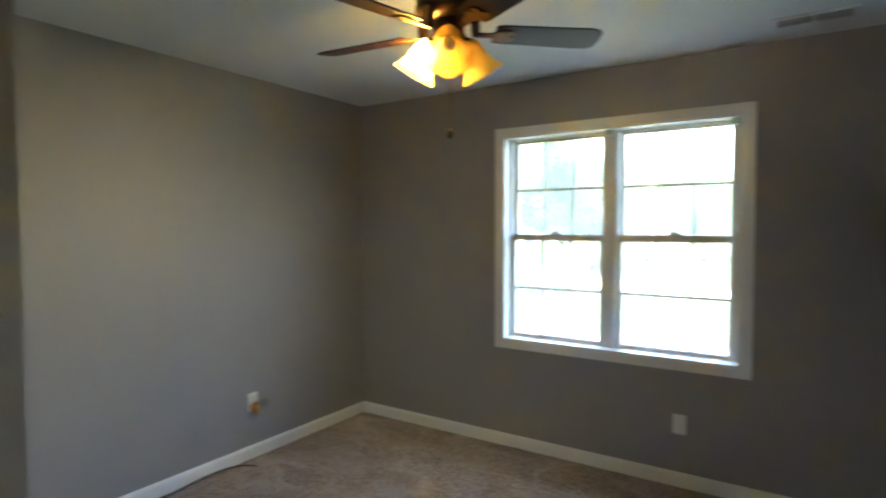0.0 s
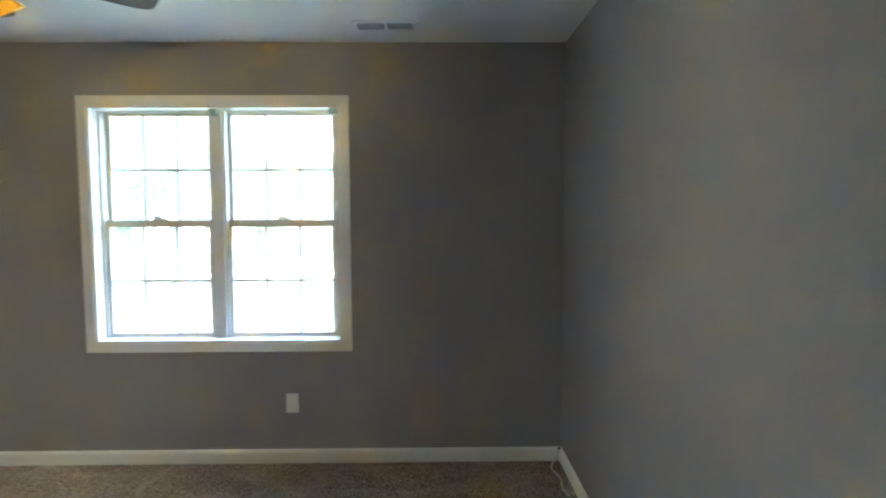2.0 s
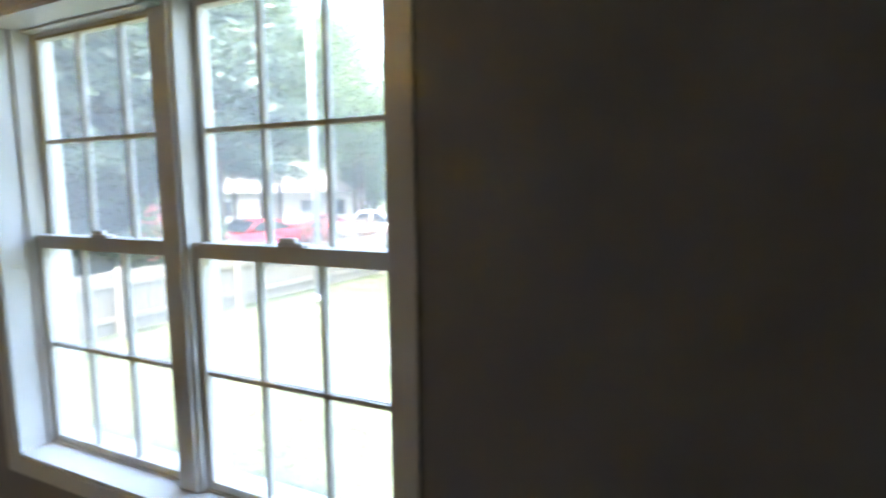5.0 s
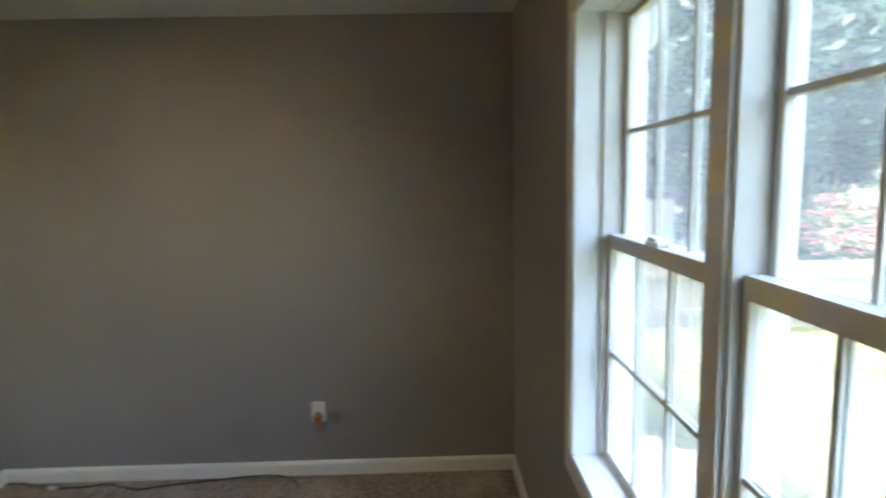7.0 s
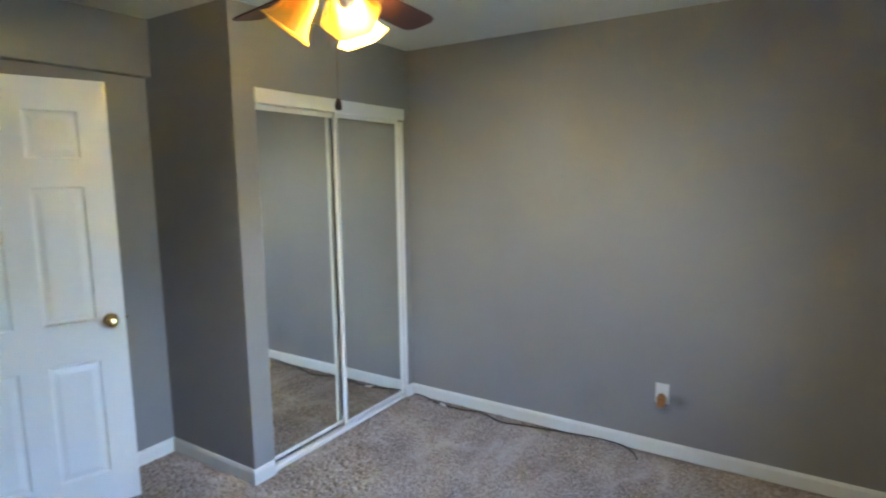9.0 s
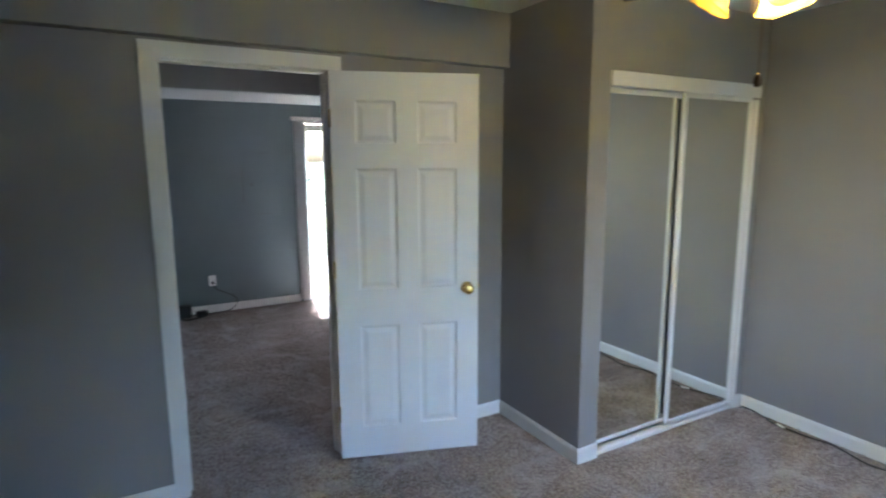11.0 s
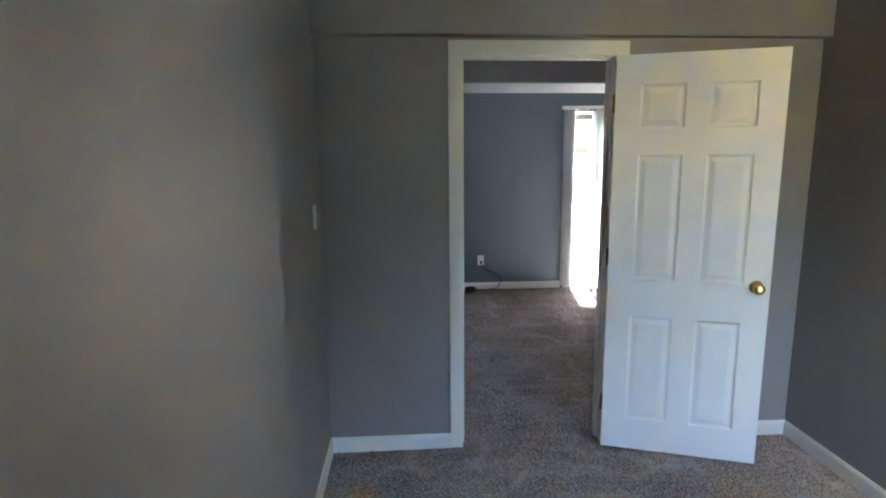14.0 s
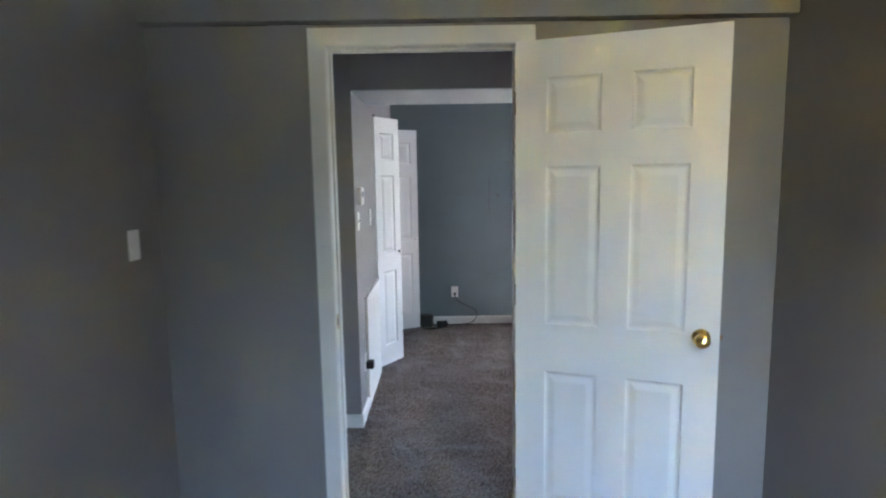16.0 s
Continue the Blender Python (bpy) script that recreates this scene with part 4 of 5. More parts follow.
def vertical_blind():
    b = thing("vertical_blind", (0, 0, 0), "white vertical blind drawn mostly aside over sliding door", "blind")
    part("headrail", box_bm((SLX0 - 0.02, FY + 0.03, 2.055), (SLX1 + 0.09, FY + 0.075, 2.095), 0.003), TRIM, b)
    for i in range(9):
        part("carrier", box_bm((0.62 + i * 0.13, FY + 0.062, 2.047), (0.70 + i * 0.13, FY + 0.0765, 2.056)), VENTDARK, b, "dark carrier clip")
    for i, x in enumerate([1.732, 1.721, 1.710, 1.699, 1.688, 1.677, 1.666, 1.395, 1.365, 1.345, 1.0, 0.7, 0.4, 0.1]):
        a = -52 - 3 * i if i < 7 else -40 if i < 10 else -80
        m = pose(x, FY + 0.053, 0, 0, 0, a)
        bm = bmesh.new()
        rows = []
        for z in (0.03, 2.05):
            rows.append([bm.verts.new((u, 0.006 * (1 - (u / 0.044) ** 2), z)) for u in (-0.044, -0.022, 0, 0.022, 0.044)])
        for q in range(4):
            bm.faces.new((rows[0][q], rows[0][q + 1], rows[1][q + 1], rows[1][q]))
        bmesh.ops.solidify(bm, geom=bm.faces[:], thickness=0.0012)
        part("vane", bm, BLINDW, b, m=m)


vertical_blind()


# ---- outdoors ----
def ground_z(x, y):
    d = math.hypot(x - 2.9, y - 3.0)
    t = min(1, max(0, (d - 13) / 24))
    return -0.9 - 0.85 * t * t * (3 - 2 * t)


def ground():
    """One sheet to the horizon, close-meshed by the house and wide further out."""
    def ticks():
        v = [0.0]
        s = 0.5
        while v[-1] < 1500:
            v.append(v[-1] + s)
            s *= 1.0 if v[-1] < 20 else 1.12
        return [-a for a in v[:0:-1]] + v
    xs, ys = [a + 0.0 for a in ticks()], [a + 8.0 for a in ticks()]
    nx = len(xs)
    verts = [(x, y, ground_z(x, y) + 0.02 * noise.noise((x * 0.7, y * 0.7, 0))) for y in ys for x in xs]
    faces = [(j * nx + i, j * nx + i + 1, (j + 1) * nx + i + 1, (j + 1) * nx + i) for j in range(len(ys) - 1) for i in range(nx - 1)]
    me = bpy.data.meshes.new("ground")
    me.from_pydata(verts, [], faces)
    me.materials.append(GRASS)
    me.shade_smooth()
    tagged(new("ground", me), kind="structure")


ground()
rng = random.Random(11)


def patch(name, cx, cy, rx, ry, mat, lift, turn=0.0, n=90):
    """A flat uneven patch laid on the ground."""
    bm = bmesh.new()
    c = bm.verts.new((cx, cy, ground_z(cx, cy) + lift))
    rings = []
    for f in (0.35, 0.7, 1.0):
        row = []
        for i in range(n):
            a = 2 * math.pi * i / n
            k = f * (1 + ((0.3 * noise.noise((3 * math.cos(a), 3 * math.sin(a), cx)) + 0.25 * noise.noise((11 * math.cos(a), 11 * math.sin(a), cx))) if f == 1.0 else 0))
            u, v = rx * k * math.cos(a), ry * k * math.sin(a)
            x, y = cx + u * math.cos(turn) - v * math.sin(turn), cy + u * math.sin(turn) + v * math.cos(turn)
            row.append(bm.verts.new((x, y, ground_z(x, y) + (lift if f < 1 else -0.01))))
        rings.append(row)
    for i in range(n):
        j = (i + 1) % n
        bm.faces.new((c, rings[0][i], rings[0][j]))
        for lo, hi in zip(rings, rings[1:]):
            bm.faces.new((lo[i], hi[i], hi[j], lo[j]))
    setting(name, bm, mat)


patch("gravel_drive", 0.25, 10.3, 2.6, 1.0, GRAVEL, 0.03, 0.45)
patch("bare_patch", -1.4, 5.1, 0.9, 0.45, DIRT, 0.045, 0.3)
patch("road", -16.0, 34.0, 34.0, 3.6, CONCRETE, 0.06, -0.55)


def leaf_cloud(points, size, flat=0.0, droop=0.0):
    """Many small bent leaves, one at each point, as arrays for a mesh."""
    n = len(points)
    g = np.random.default_rng(n)
    p = np.asarray(points)
    a = g.normal(0, 1, (n, 3))
    a[:, 2] = a[:, 2] * (1 - flat) - droop
    a /= np.linalg.norm(a, axis=1)[:, None]
    b = np.cross(a, g.normal(0, 1, (n, 3)))
    b /= np.linalg.norm(b, axis=1)[:, None]
    s = size * g.uniform(0.6, 1.4, (n, 1))
    v = np.stack([p - a * s, p + b * s * 0.45, p + a * s, p - b * s * 0.45], 1).reshape(-1, 3)
    f = np.arange(n * 4).reshape(n, 4)
    return v, f


def leaf_mesh(name, points, size, mat, flat=0.0, droop=0.0):
    v, f = leaf_cloud(points, size, flat, droop)
    me = bpy.data.meshes.new(name)
    me.from_pydata(v.tolist(), [], f.tolist())
    me.materials.append(mat)
    return me


def broad_tree(height, spread, label, mat, seed, leaves=26000, low=0.12, leaf=0.075):
    r = random.Random(seed)
    t = thing("tree", (0, 0, 0), label, "tree", "trees beyond the fence")
    bm = tube_bm([(0, 0, -0.2), (0.05, 0.02, height * 0.25), (-0.05, 0.1, height * 0.55), (0.1, 0, height * 0.9)], [0.2, 0.15, 0.1, 0.02], 9)
    tips = []
    for i in range(11):
        a, z = r.uniform(0, 6.28), height * r.uniform(low, 0.75)
        l = spread * r.uniform(0.55, 1.0)
        e = Vector((math.cos(a) * l, math.sin(a) * l, z + l * r.uniform(0.3, 0.8)))
        mid = Vector((0, 0, z)).lerp(e, 0.5) + Vector((0, 0, -0.1))
        b2 = tube_bm([(0, 0, z), mid, e], [0.07, 0.045, 0.012], 6)
        me = bpy.data.meshes.new("limb")
        b2.to_mesh(me)
        bm.from_mesh(me)
        bpy.data.meshes.remove(me)
        b2.free()
        tips += [e, mid, (e + mid) / 2]
    tips.append(Vector((0, 0, height * 0.95)))
    part("trunk", bm, BARK, t, "", True)
    pts = []
    for i in range(leaves):
        c = r.choice(tips)
        k = r.uniform(0.45, 1.0) * spread * 0.36
        pts.append((c.x + r.gauss(0, k * 0.6), c.y + r.gauss(0, k * 0.6), max(height * low * 0.55, c.z + r.gauss(0, k * 0.45))))
    ob = new("crown", leaf_mesh("crown", pts, leaf, mat, 0.3))
    ob.parent = t
    return t


def conifer(height, spread, label, seed, leaves=48000, low=0.3):
    """A drooping evergreen: whorls of boughs that thin out upwards, hung with fine sprays."""
    r = random.Random(seed)
    t = thing("tree", (0, 0, 0), label, "tree", "trees beyond the fence")
    bm = tube_bm([(0, 0, -0.2), (0.05, 0, height * 0.5), (0, 0.05, height)], [0.13, 0.09, 0.02], 9)
    boughs = []
    for i in range(58):
        z = height * (low + (1 - low) * (i / 58) ** 0.9)
        l = spread * (1 - 0.85 * (z / height)) * r.uniform(0.7, 1.1)
        a = i * 2.4 + r.uniform(-0.3, 0.3)
        e = Vector((math.cos(a) * l, math.sin(a) * l, z + l * r.uniform(-0.18, 0.05)))
        b2 = tube_bm([(0, 0, z), Vector((0, 0, z)).lerp(e, 0.5) + Vector((0, 0, 0.12 * l)), e], [0.04, 0.025, 0.006], 5)
        me = bpy.data.meshes.new("bough")
        b2.to_mesh(me)
        bm.from_mesh(me)
        bpy.data.meshes.remove(me)
        b2.free()
        boughs.append((z, e, l))
    part("trunk", bm, BARK, t, "", True)
    pts = []
    for i in range(leaves):
        z, e, l = r.choices(boughs, [b[2] for b in boughs])[0]
        u = r.uniform(0.15, 1.05)
        c = Vector((0, 0, z)).lerp(e, u) + Vector((0, 0, 0.12 * l * math.sin(math.pi * min(u, 1))))
        k = 0.16 + 0.12 * l * (1 - 0.5 * u)
        pts.append((c.x + r.gauss(0, k), c.y + r.gauss(0, k), c.z - abs(r.gauss(0, 0.22))))
    ob = new("crown", leaf_mesh("crown", pts, 0.055, CONIFER, 0.2, 0.5))
    ob.parent = t
    return t


def shrub(name, at, rx, ry, h, label, mats, seed, leaves=2600, size=0.06):
    r = random.Random(seed)
    s = thing(name, (at[0], at[1], ground_z(*at)), label, "shrub")
    bm = None
    for i in range(7):
        a = 6.28 * i / 7
        b2 = tube_bm([(0.05 * math.cos(a), 0.05 * math.sin(a), -0.1), (0.3 * rx * math.cos(a), 0.3 * ry * math.sin(a), h * 0.4), (0.6 * rx * math.cos(a), 0.6 * ry * math.sin(a), h * 0.8)], [0.03, 0.02, 0.006], 5)
        if bm is None:
            bm = b2
        else:
            me = bpy.data.meshes.new("stem")
            b2.to_mesh(me)
            bm.from_mesh(me)
            bpy.data.meshes.remove(me)
            b2.free()
    part("stems", bm, BARK, s)
    lumps = [(r.uniform(-0.6, 0.6) * rx, r.uniform(-0.6, 0.6) * ry, h * r.uniform(0.25, 0.75), r.uniform(0.3, 0.5)) for _ in range(14)]
    clouds = [[] for _ in mats]
    for i in range(leaves):
        x, y, z, k = r.choice(lumps)
        d = Vector((r.gauss(0, 1), r.gauss(0, 1), r.gauss(0, 1))).normalized() * r.uniform(0.6, 1.0) * k
        clouds[i % len(mats)].append((x + d.x * rx, y + d.y * ry, max(0.05, z + d.z * h * 0.7)))
    for m, c in zip(mats, clouds):
        ob = new("foliage", leaf_mesh("foliage", c, size, m, 0.1))
        ob.parent = s
    return s


t1 = conifer(11.0, 4.2, "tall drooping dark green evergreen tree", 3)
t1.matrix_basis = pose(-9.6, 9.4, ground_z(-9.6, 9.4))
t2 = broad_tree(9.0, 4.2, "leafy green deciduous tree with spreading crown", LEAF, 5)
t2.matrix_basis = pose(-26.0, 50.0, ground_z(-26, 50))
for x, y, a, s in ((-10.6, 7.0, 150, 1.15), (-12.2, 10.4, 260, 1.25), (-9.2, 4.6, 45, 1.0), (-8.6, 13.4, 70, 0.95), (-13.0, 14.0, 200, 1.1), (-17.5, 18.0, 130, 1.05), (-17.5, 9.5, 20, 1.15), (-12.0, 5.6, 300, 0.9), (-19.5, 19.0, 240, 1.3), (-17.6, 22.4, 95, 1.1), (-23.0, 30.0, 215, 1.3)):
    copy_thing(t1, pose(x, y, ground_z(x, y), 0, 0, a) @ Matrix.Scale(s, 4))
for x, y, a, s in ((-10.0, 42.0, 60, 0.9), (-21.0, 40.0, 100, 1.1), (-14.0, 44.0, 10, 0.95), (-37.0, 33.0, 190, 1.25), (-9.0, 52.0, 250, 0.9), (-27.0, 21.0, 300, 1.05), (-30.0, 22.0, 30, 1.3), (-2.0, 60.0, 140, 0.8), (-33.0, 45.0, 80, 1.3), (8.0, 66.0, 220, 0.85), (-17.0, 37.0, 15, 1.0), (-24.0, 43.0, 75, 1.15), (-30.0, 52.0, 160, 1.3), (-18.0, 52.0, 210, 1.1), (-36.0, 36.0, 260, 1.25), (-33.0, 25.0, 320, 1.0), (-5.0, 56.0, 33, 0.85), (-38.0, 28.0, 111, 1.3)):
    copy_thing(t2, pose(x, y, ground_z(x, y), 0, 0, a) @ Matrix.Scale(s, 4))

t4 = broad_tree(12.5, 5.2, "tall leafy tree with a high hanging crown", LEAF, 15, 34000, 0.40)
t4.matrix_basis = pose(-16.2, 24.0, ground_z(-16.2, 24.0))
for x, y, a, s in ((-20.5, 28.2, 170, 1.1), (-15.4, 30.0, 330, 0.95), (-25.0, 33.0, 60, 1.15), (-20.0, 36.0, 280, 1.1), (-22.0, 24.0, 110, 1.1), (-13.5, 37.0, 20, 0.85)):
    copy_thing(t4, pose(x, y, ground_z(x, y), 0, 0, a) @ Matrix.Scale(s, 4))

t5 = broad_tree(15.0, 6.0, "very tall dense dark green tree beyond the fence", CONIFER, 31, 60000, 0.16, 0.12)
t5.matrix_basis = pose(-12.6, 8.6, ground_z(-12.6, 8.6))
for x, y, a, s in ((-13.8, 4.6, 75, 1.0), (-15.6, 12.6, 200, 1.1), (-19.5, 8.0, 310, 1.25), (-18.5, 4.0, 140, 1.1), (-20.5, 14.5, 20, 1.2)):
    copy_thing(t5, pose(x, y, ground_z(x, y), 0, 0, a) @ Matrix.Scale(s, 4))

t3 = conifer(7.5, 3.6, "dense evergreen with boughs down to the ground", 9, 52000, 0.04)
t3.matrix_basis = pose(-20.0, 7.6, ground_z(-20.0, 7.6))
for x, y, a, s in ((-20.0, 12.6, 80, 1.2), (-21.0, 17.0, 190, 1.2), (-25.0, 21.0, 290, 1.3), (-14.5, 3.4, 33, 1.0)):
    copy_thing(t3, pose(x, y, ground_z(x, y), 0, 0, a) @ Matrix.Scale(s, 4))
shrub("azalea_bush", (-6.6, 10.7), 1.1, 0.95, 2.2, "azalea bush with green leaves and bright pink blossom", (LEAF, CONIFER, PINK, LEAF, LEAF), 21, 5200, 0.05)
shrub("azalea_bush", (-11.4, 20.8), 0.9, 0.9, 1.5, "azalea bush with green leaves and deep pink blossom", (PINK, LEAF), 22, 3600)
shrub("hedge_shrub", (-7.0, 19.6), 1.9, 1.5, 1.75, "rounded shrub with reddish brown new leaves", (REDTIP,), 23, 4200)
shrub("hedge_shrub", (-4.9, 18.6), 1.6, 1.5, 1.9, "rounded yellow-green garden shrub", (LIME, LEAF), 24, 4200)
shrub("hedge_shrub", (-10.6, 12.4), 1.5, 1.3, 1.5, "rounded dark green shrub under the evergreens", (CONIFER, LEAF), 27, 3600)
shrub("hedge_shrub", (-14.4, 17.2), 1.8, 1.6, 1.6, "low green shrub with pink blossom among the trees", (LEAF, PINK, LEAF, LEAF), 28, 3600)
shrub("garden_bush", (-9.4, 7.0), 0.9, 0.9, 1.4, "low yellow-green bush beyond the fence", (LIME, LEAF), 25)


def fence():
    f = thing("fence", (0, 0, 0), "weathered wooden board fence with rails and posts", "fence")
    x, y0, y1 = -4.85, 1.2, 16.2
    board = mesh_of("board", prism_bm([(-0.064, 0), (0.064, 0), (0.064, 1.03), (0.042, 1.06), (-0.042, 1.06), (-0.064, 1.03)], -0.009, 0.009, "x"), FENCEW)
    n = int((y1 - y0) / 0.146)
    for i in range(n):
        y = y0 + i * 0.146
        twin("board", board, f, pose(x - 0.04, y, ground_z(x, y) + 0.05 + rng.uniform(-0.012, 0.012), rng.uniform(-0.6, 0.6), 0, rng.uniform(-1, 1)))
    y = y0
    while y < y1 + 0.1:
        z = ground_z(x, y)
        part("post", prism_bm([(y - 0.05, z - 0.3), (y + 0.05, z - 0.3), (y + 0.05, z + 1.13), (y, z + 1.18), (y - 0.05, z + 1.13)], x + 0.045, x + 0.145, "x", 0.006), FENCEW, f)
        y2 = min(y + 2.37, y1)
        for h in (0.30, 0.88):
            bm = bmesh.new()
            za, zb = ground_z(x, y) + h, ground_z(x, y2) + h
            va = [bm.verts.new((x + u, y, za + v)) for u, v in ((-0.031, -0.045), (0.01, -0.045), (0.01, 0.045), (-0.031, 0.045))]
            vb = [bm.verts.new((x + u, y2, zb + v)) for u, v in ((-0.031, -0.045), (0.01, -0.045), (0.01, 0.045), (-0.031, 0.045))]
            bm.faces.new(va)
            bm.faces.new(vb[::-1])
            for q in range(4):
                bm.faces.new((va[q], vb[q], vb[(q + 1) % 4], va[(q + 1) % 4]))
            bmesh.ops.recalc_face_normals(bm, faces=bm.faces[:])
            if y2 - y > 0.2:
                part("rail", bm, FENCEW, f)
        y += 2.37
    f.matrix_basis = Matrix.Translation((-4.95, 16.3, 0)) @ Matrix.Rotation(radians(-5.2), 4, 'Z') @ Matrix.Translation((4.85, -16.2, 0))


fence()

pole = thing("metal_pole", (-4.45, 12.2, ground_z(-4.45, 12.2)), "tall pale grey galvanised steel pole in the lawn", "pole")
part("shaft", tube_bm([(0, 0, -0.3), (0, 0, 10.5)], [0.085, 0.07], 18), GREYMETAL, pole, "", True)
part("base_collar", lathe_bm([(0.0, 0.10), (0.14, 0.10), (0.17, 0.02), (0.17, -0.02), (0.0, -0.02)], 18), GREYMETAL, pole)


def car(paint, label, at, turn, tall=1.0, size=1.0):
    c = thing("parked_car", (at[0], at[1], ground_z(*at) + 0.06), label, "car", turn=turn)
    c.matrix_basis = c.matrix_basis @ Matrix.Scale(size, 4)
    side = [(-2.28, 0.36), (-2.32, 0.62), (-2.2, 0.86), (-1.55, 0.95), (-0.95, 1.0), (1.5, 1.02), (2.15, 0.96), (2.28, 0.78), (2.26, 0.38), (1.85, 0.26), (-1.85, 0.26)]
    bm = prism_bm(side, -0.88, 0.88, "y")
    for v in bm.verts:
        v.co.y *= 1 - 0.07 * max(0, (abs(v.co.x) - 1.4)) - 0.05 * max(0, 0.5 - v.co.z)
    bmesh.ops.bevel(bm, geom=bm.edges[:], offset=0.06, segments=3, affect="EDGES")
    part("body", bm, paint, c, "", True)
    cabin = [(-0.98, 0.98), (-0.28, 1.40 * tall), (0.15, 1.45 * tall), (0.75, 1.42 * tall), (1.72, 1.0)]
    bm = prism_bm(cabin, -0.74, 0.74, "y")
    for v in bm.verts:
        v.co.y *= 1 - 0.22 * max(0, v.co.z - 1.0)
    bmesh.ops.bevel(bm, geom=bm.edges[:], offset=0.04, segments=3, affect="EDGES")
    part("roof", bm, paint, c, "", True)
    for s in (-1, 1):
        for w in ([(-0.72, 1.04), (-0.24, 1.34 * tall), (0.28, 1.37 * tall), (0.28, 1.04)], [(0.36, 1.04), (0.36, 1.37 * tall), (0.72, 1.34 * tall), (1.36, 1.06)]):
            bm = prism_bm(w, s * 0.66, s * 0.752, "y", 0.004)
            part("side_window", bm, CARGLASS, c)
        part("door_mirror", box_bm((-0.72, s * 0.84 - 0.07, 1.0), (-0.58, s * 0.84 + 0.09, 1.12), 0.03, 2), paint, c)
    part("windscreen", prism_bm([(-0.92, 1.02), (-0.30, 1.37 * tall), (-0.29, 1.35 * tall), (-0.86, 1.0)], -0.60, 0.60, "y"), CARGLASS, c, m=Matrix.Translation((-0.035, 0, 0.03)))
    part("rear_window", prism_bm([(0.82, 1.37 * tall), (1.6, 1.03), (1.56, 1.0), (0.80, 1.34 * tall)], -0.58, 0.58, "y"), CARGLASS, c, m=Matrix.Translation((0.035, 0, 0.03)))
    for s in (-1, 1):
        part("headlight", box_bm((-2.31, s * 0.62 - 0.16, 0.64), (-2.2, s * 0.62 + 0.16, 0.78), 0.03, 2), ALU, c)
        part("tail_light", box_bm((2.19, s * 0.64 - 0.14, 0.72), (2.29, s * 0.64 + 0.14, 0.86), 0.03, 2), CARRED, c)
    for x in (-1.42, 1.38):
        for s in (-1, 1):
            wheel = part("wheel", lathe_bm([(0.20, -0.09), (0.29, -0.10), (0.325, -0.07), (0.325, 0.07), (0.29, 0.10), (0.20, 0.09)], 28), RUBBER, c, "black tyre", True, pose(x, s * 0.82, 0.29, 90, 0, 0))
            part("rim", lathe_bm([(0.0, 0.05), (0.05, 0.06), (0.09, 0.03), (0.19, 0.07), (0.205, 0.09), (0.205, -0.05), (0.0, -0.05)], 10), ALU, wheel, "silver rim", False, pose(x, s * 0.82, 0.29, -90 * s, 0, 0))


car(CARRED, "bright red parked sports coupe seen side-on", (-12.4, 18.2), 90)
car(CARWHITE, "white parked estate car with dark windows", (-13.6, 27.6), 34, 1.15, 1.05)
car(CARMAROON, "faded red parked saloon beyond the lawn", (-19.4, 31.0), 60)
car(CARWHITE, "white parked van with dark windows", (-9.0, 26.8), 22, 1.4, 1.2)


def neighbour_house():
    h = thing("neighbour_house", (-29, 39, ground_z(-29, 39)), "white-sided single-storey house with grey shingle roof", "house", turn=42)
    part("wall", box_bm((-7, -4, 0), (7, 4, 2.9)), SIDING, h)
    part("roof", prism_bm([(-4.5, 2.85), (4.5, 2.85), (0, 5.2)], -7.4, 7.4, "x"), SHINGLE, h, "grey shingle gable roof")
    for x in (-4.6, -1.6, 3.9):
        w = part("window", box_bm((x - 0.55, -4.06, 1.0), (x + 0.55, -3.98, 2.3)), TRIM, h)
        part("pane", box_bm((x - 0.47, -4.075, 1.08), (x + 0.47, -4.055, 2.22)), CARGLASS, w)
    part("door", box_bm((1.0, -4.07, 0.1), (1.95, -3.98, 2.2), 0.01), GREYMETAL, h)
    copy_thing(h, pose(-42, 19.0, ground_z(-42, 19), 0, 0, 69))


neighbour_house()


def wooden_deck():
    """Sun-bleached deck outside the sliding door, with a railing along its far edge."""
    d = thing("wooden_deck", (0, 0, 0), "sun-bleached tan wooden deck with railing outside the sliding door", "deck")
    x0, x1, ya, yb = -1.6, 3.4, FY - 3.1, FY - 0.17
    board = mesh_of("plank", box_bm((x0, -0.067, -0.013), (x1, 0.067, 0.013), 0.003), DECKW)
    n = int((yb - ya) / 0.14)
    for i in range(n):
        twin("plank", board, d, pose(0, yb - 0.07 - i * 0.14, -0.10))
    for x in (x0 + 0.1, (x0 + x1) / 2, x1 - 0.1):
        part("joist", box_bm((x - 0.02, ya + 0.05, -0.26), (x + 0.02, yb - 0.02, -0.113)), DECKW, d)
        for y in (ya + 0.08, yb - 0.1):
            part("post", box_bm((x - 0.045, y - 0.045, -1.3), (x + 0.045, y + 0.045, 0.86 if y < yb - 1 else -0.113), 0.004), DECKW, d)
    part("handrail", box_bm((x0, ya + 0.01, 0.86), (x1, ya + 0.15, 0.90), 0.005), DECKW, d)
    part("bottom_rail", box_bm((x0, ya + 0.06, 0.0), (x1, ya + 0.1, 0.09), 0.004), DECKW, d)
    stick = mesh_of("baluster", box_bm((-0.019, -0.019, 0.0), (0.019, 0.019, 0.80), 0.002), DECKW)
    for i in range(int((x1 - x0) / 0.13)):
        twin("baluster", stick, d, pose(x0 + 0.1 + i * 0.13, ya + 0.12, 0.055))


wooden_deck()


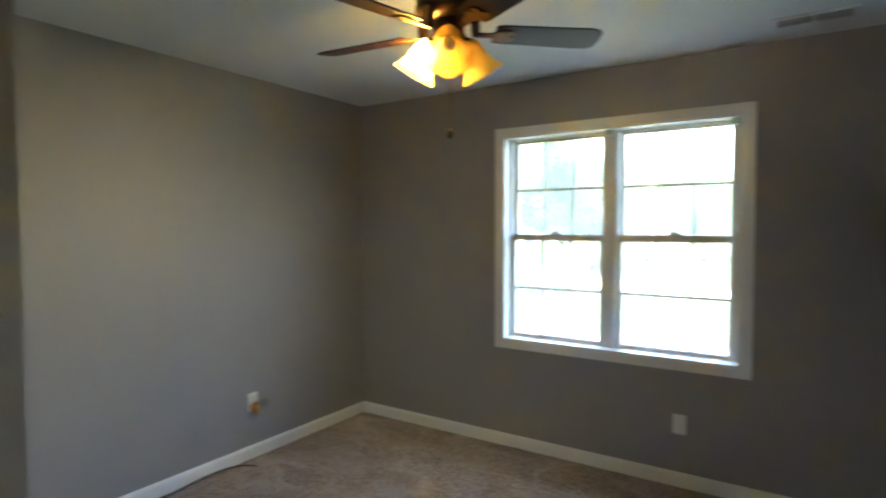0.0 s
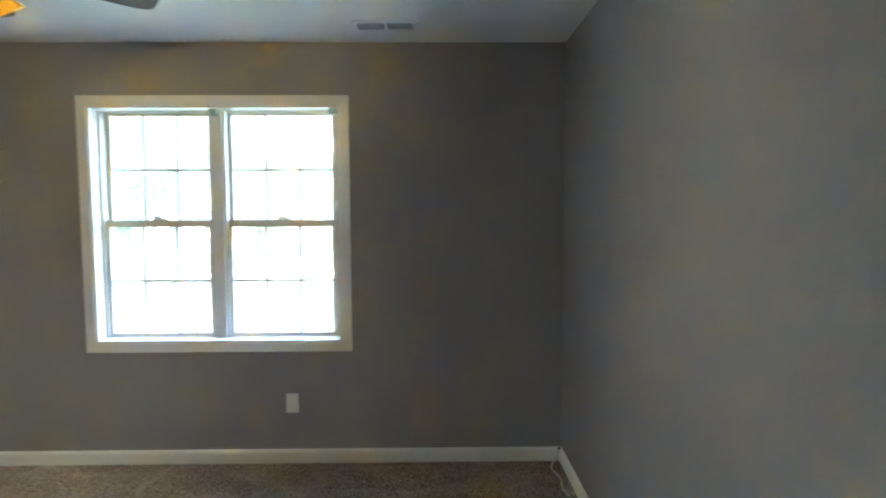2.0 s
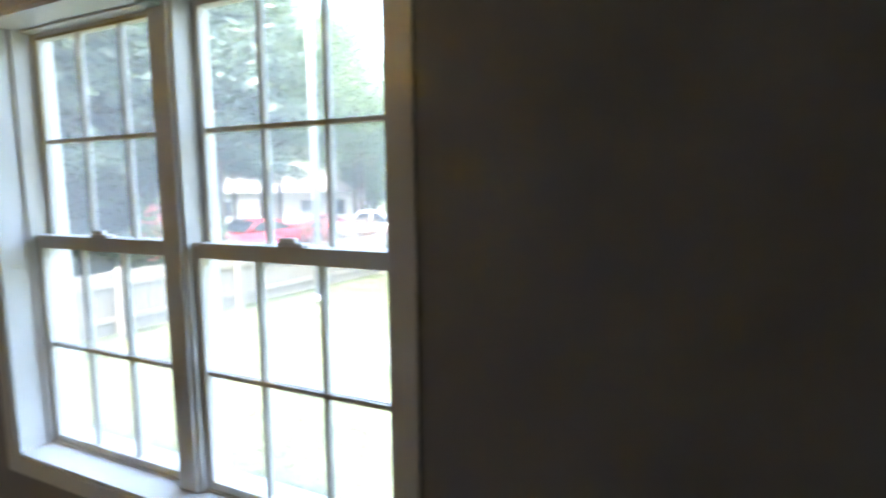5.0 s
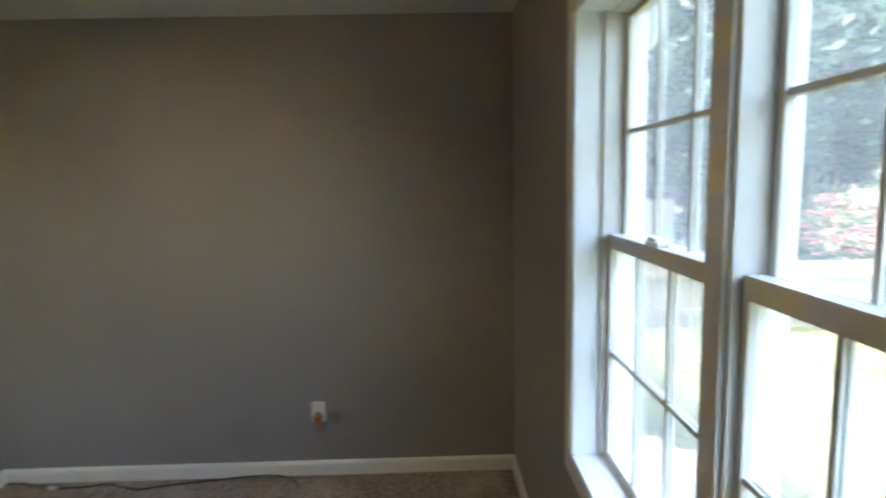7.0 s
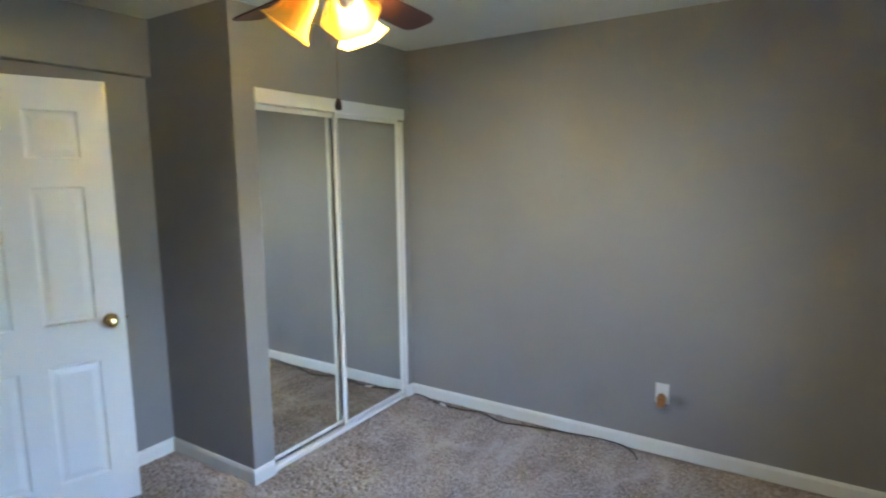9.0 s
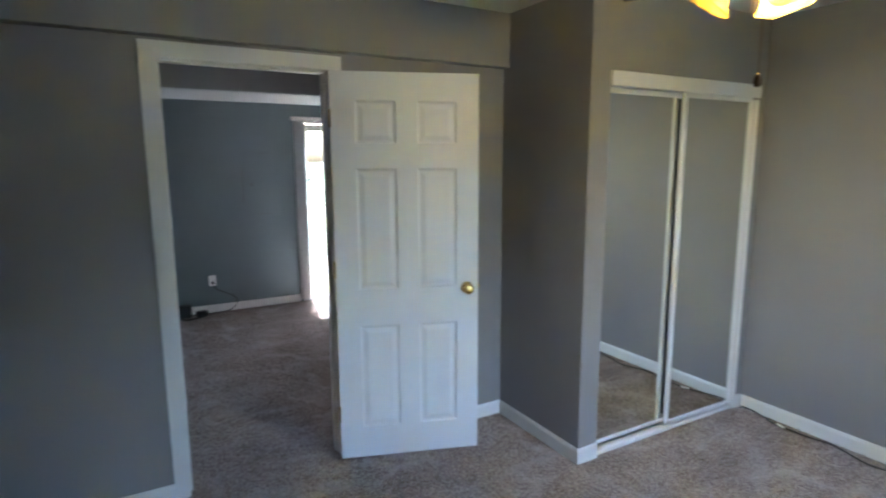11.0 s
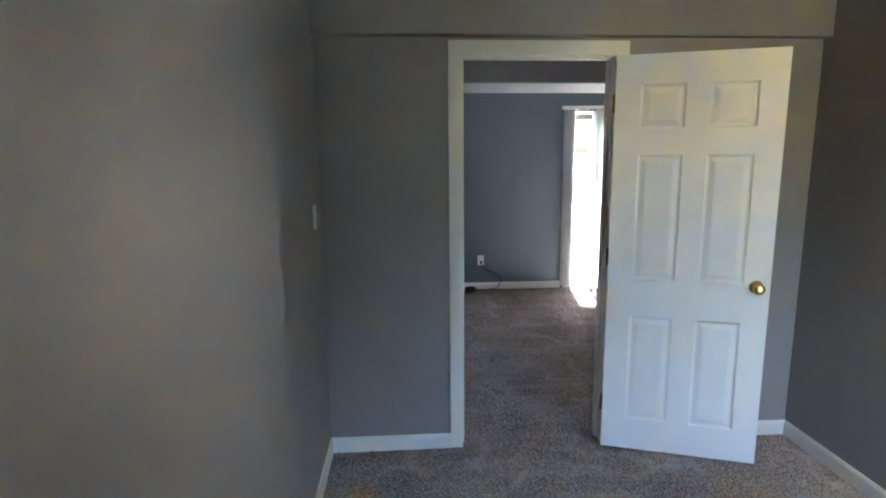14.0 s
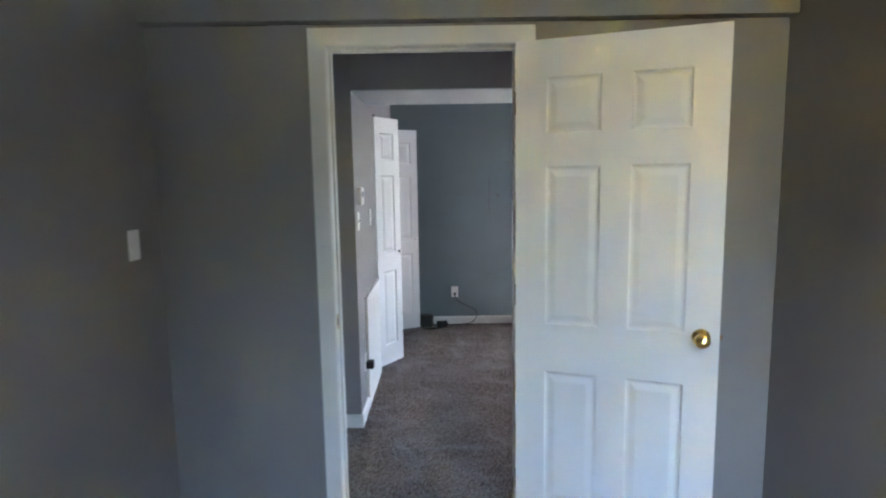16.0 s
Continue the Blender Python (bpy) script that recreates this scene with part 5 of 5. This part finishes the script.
def garden_shed():
    s = thing("garden_shed", (-15.3, 8.7, ground_z(-15.3, 8.7)), "low white-sided garden shed behind the evergreens", "shed", turn=72)
    part("wall", box_bm((-2.1, -1.2, 0), (2.1, 1.2, 1.95)), SIDING, s)
    part("roof", prism_bm([(-1.35, 1.93), (1.35, 1.93), (0, 2.3)], -2.2, 2.2, "x"), SHINGLE, s, "low grey shingle roof")
    for i in range(9):
        part("siding_board", box_bm((-2.11, -1.222, 0.05 + i * 0.21), (2.11, -1.2, 0.235 + i * 0.21)), SIDING, s)


garden_shed()

gut = thing("rain_gutter", (0, 0, 0), "white metal rain gutter with a curved downspout elbow under the eave", "gutter")
part("trough", prism_bm([(4.14, 2.60), (4.26, 2.60), (4.27, 2.72), (4.26, 2.72), (4.25, 2.61), (4.15, 2.61), (4.15, 2.72), (4.14, 2.72)], -6.0, 9.0, "x"), TRIM, gut)
part("downspout", tube_bm(smooth_path([(0.17, 4.2, 2.62), (0.17, 4.2, 2.40), (0.155, 4.2, 2.31), (0.08, 4.2, 2.272), (-0.05, 4.2, 2.268), (-0.3, 4.17, 2.28), (-0.42, 4.1, 2.25), (-0.46, 3.95, 2.18), (-0.47, 3.82, 2.05), (-0.47, 3.79, 1.8), (-0.47, 3.79, -0.7)]), 0.04, 14), TRIM, gut, "white curved downspout", True)


def grass():
    """Tufts over the near lawn."""
    g = np.random.default_rng(8)
    n = 330000
    x = g.uniform(-6.5, 6.0, n)
    y = 4.0 + 13.5 * g.uniform(0, 1, n) ** 1.4
    u, v = (x - 0.25) * math.cos(0.45) + (y - 10.3) * math.sin(0.45), (y - 10.3) * math.cos(0.45) - (x - 0.25) * math.sin(0.45)
    thin = g.uniform(0.25, 1.0, n)
    keep = ((u / 2.8) ** 2 + (v / 1.1) ** 2 > thin) & (((x + 1.4) / 0.95) ** 2 + ((y - 5.1) / 0.5) ** 2 > thin)
    grid = g.uniform(0, 1, (60, 60))
    fx, fy = (x + 8) / 0.38, (y - 3) / 0.38
    ix, iy = fx.astype(int), fy.astype(int)
    wx, wy = fx - ix, fy - iy
    lush = (grid[iy, ix] * (1 - wx) + grid[iy, ix + 1] * wx) * (1 - wy) + (grid[iy + 1, ix] * (1 - wx) + grid[iy + 1, ix + 1] * wx) * wy
    keep &= g.uniform(0.1, 0.85, n) < lush
    x, y = x[keep], y[keep]
    n = len(x)
    z = np.array([ground_z(a, b) for a, b in zip(x, y)])
    a = g.uniform(0, 6.28, n)
    h = g.uniform(0.018, 0.055, n)
    w = g.uniform(0.003, 0.006, n)
    lean = g.normal(0, 0.5, (n, 2)) * h[:, None]
    base = np.stack([x, y, z - 0.01], 1)
    dx = np.stack([np.cos(a) * w, np.sin(a) * w, 0 * a], 1)
    top = base + np.stack([lean[:, 0], lean[:, 1], h], 1)
    v = np.stack([base - dx, base + dx, top], 1).reshape(-1, 3)
    me = bpy.data.meshes.new("grass")
    me.from_pydata(v.tolist(), [], np.arange(3 * n).reshape(n, 3).tolist())
    me.materials.append(BLADE)
    tagged(new("grass", me), "short patchy green and straw-coloured lawn grass", "grass", kind="stuff")


grass()
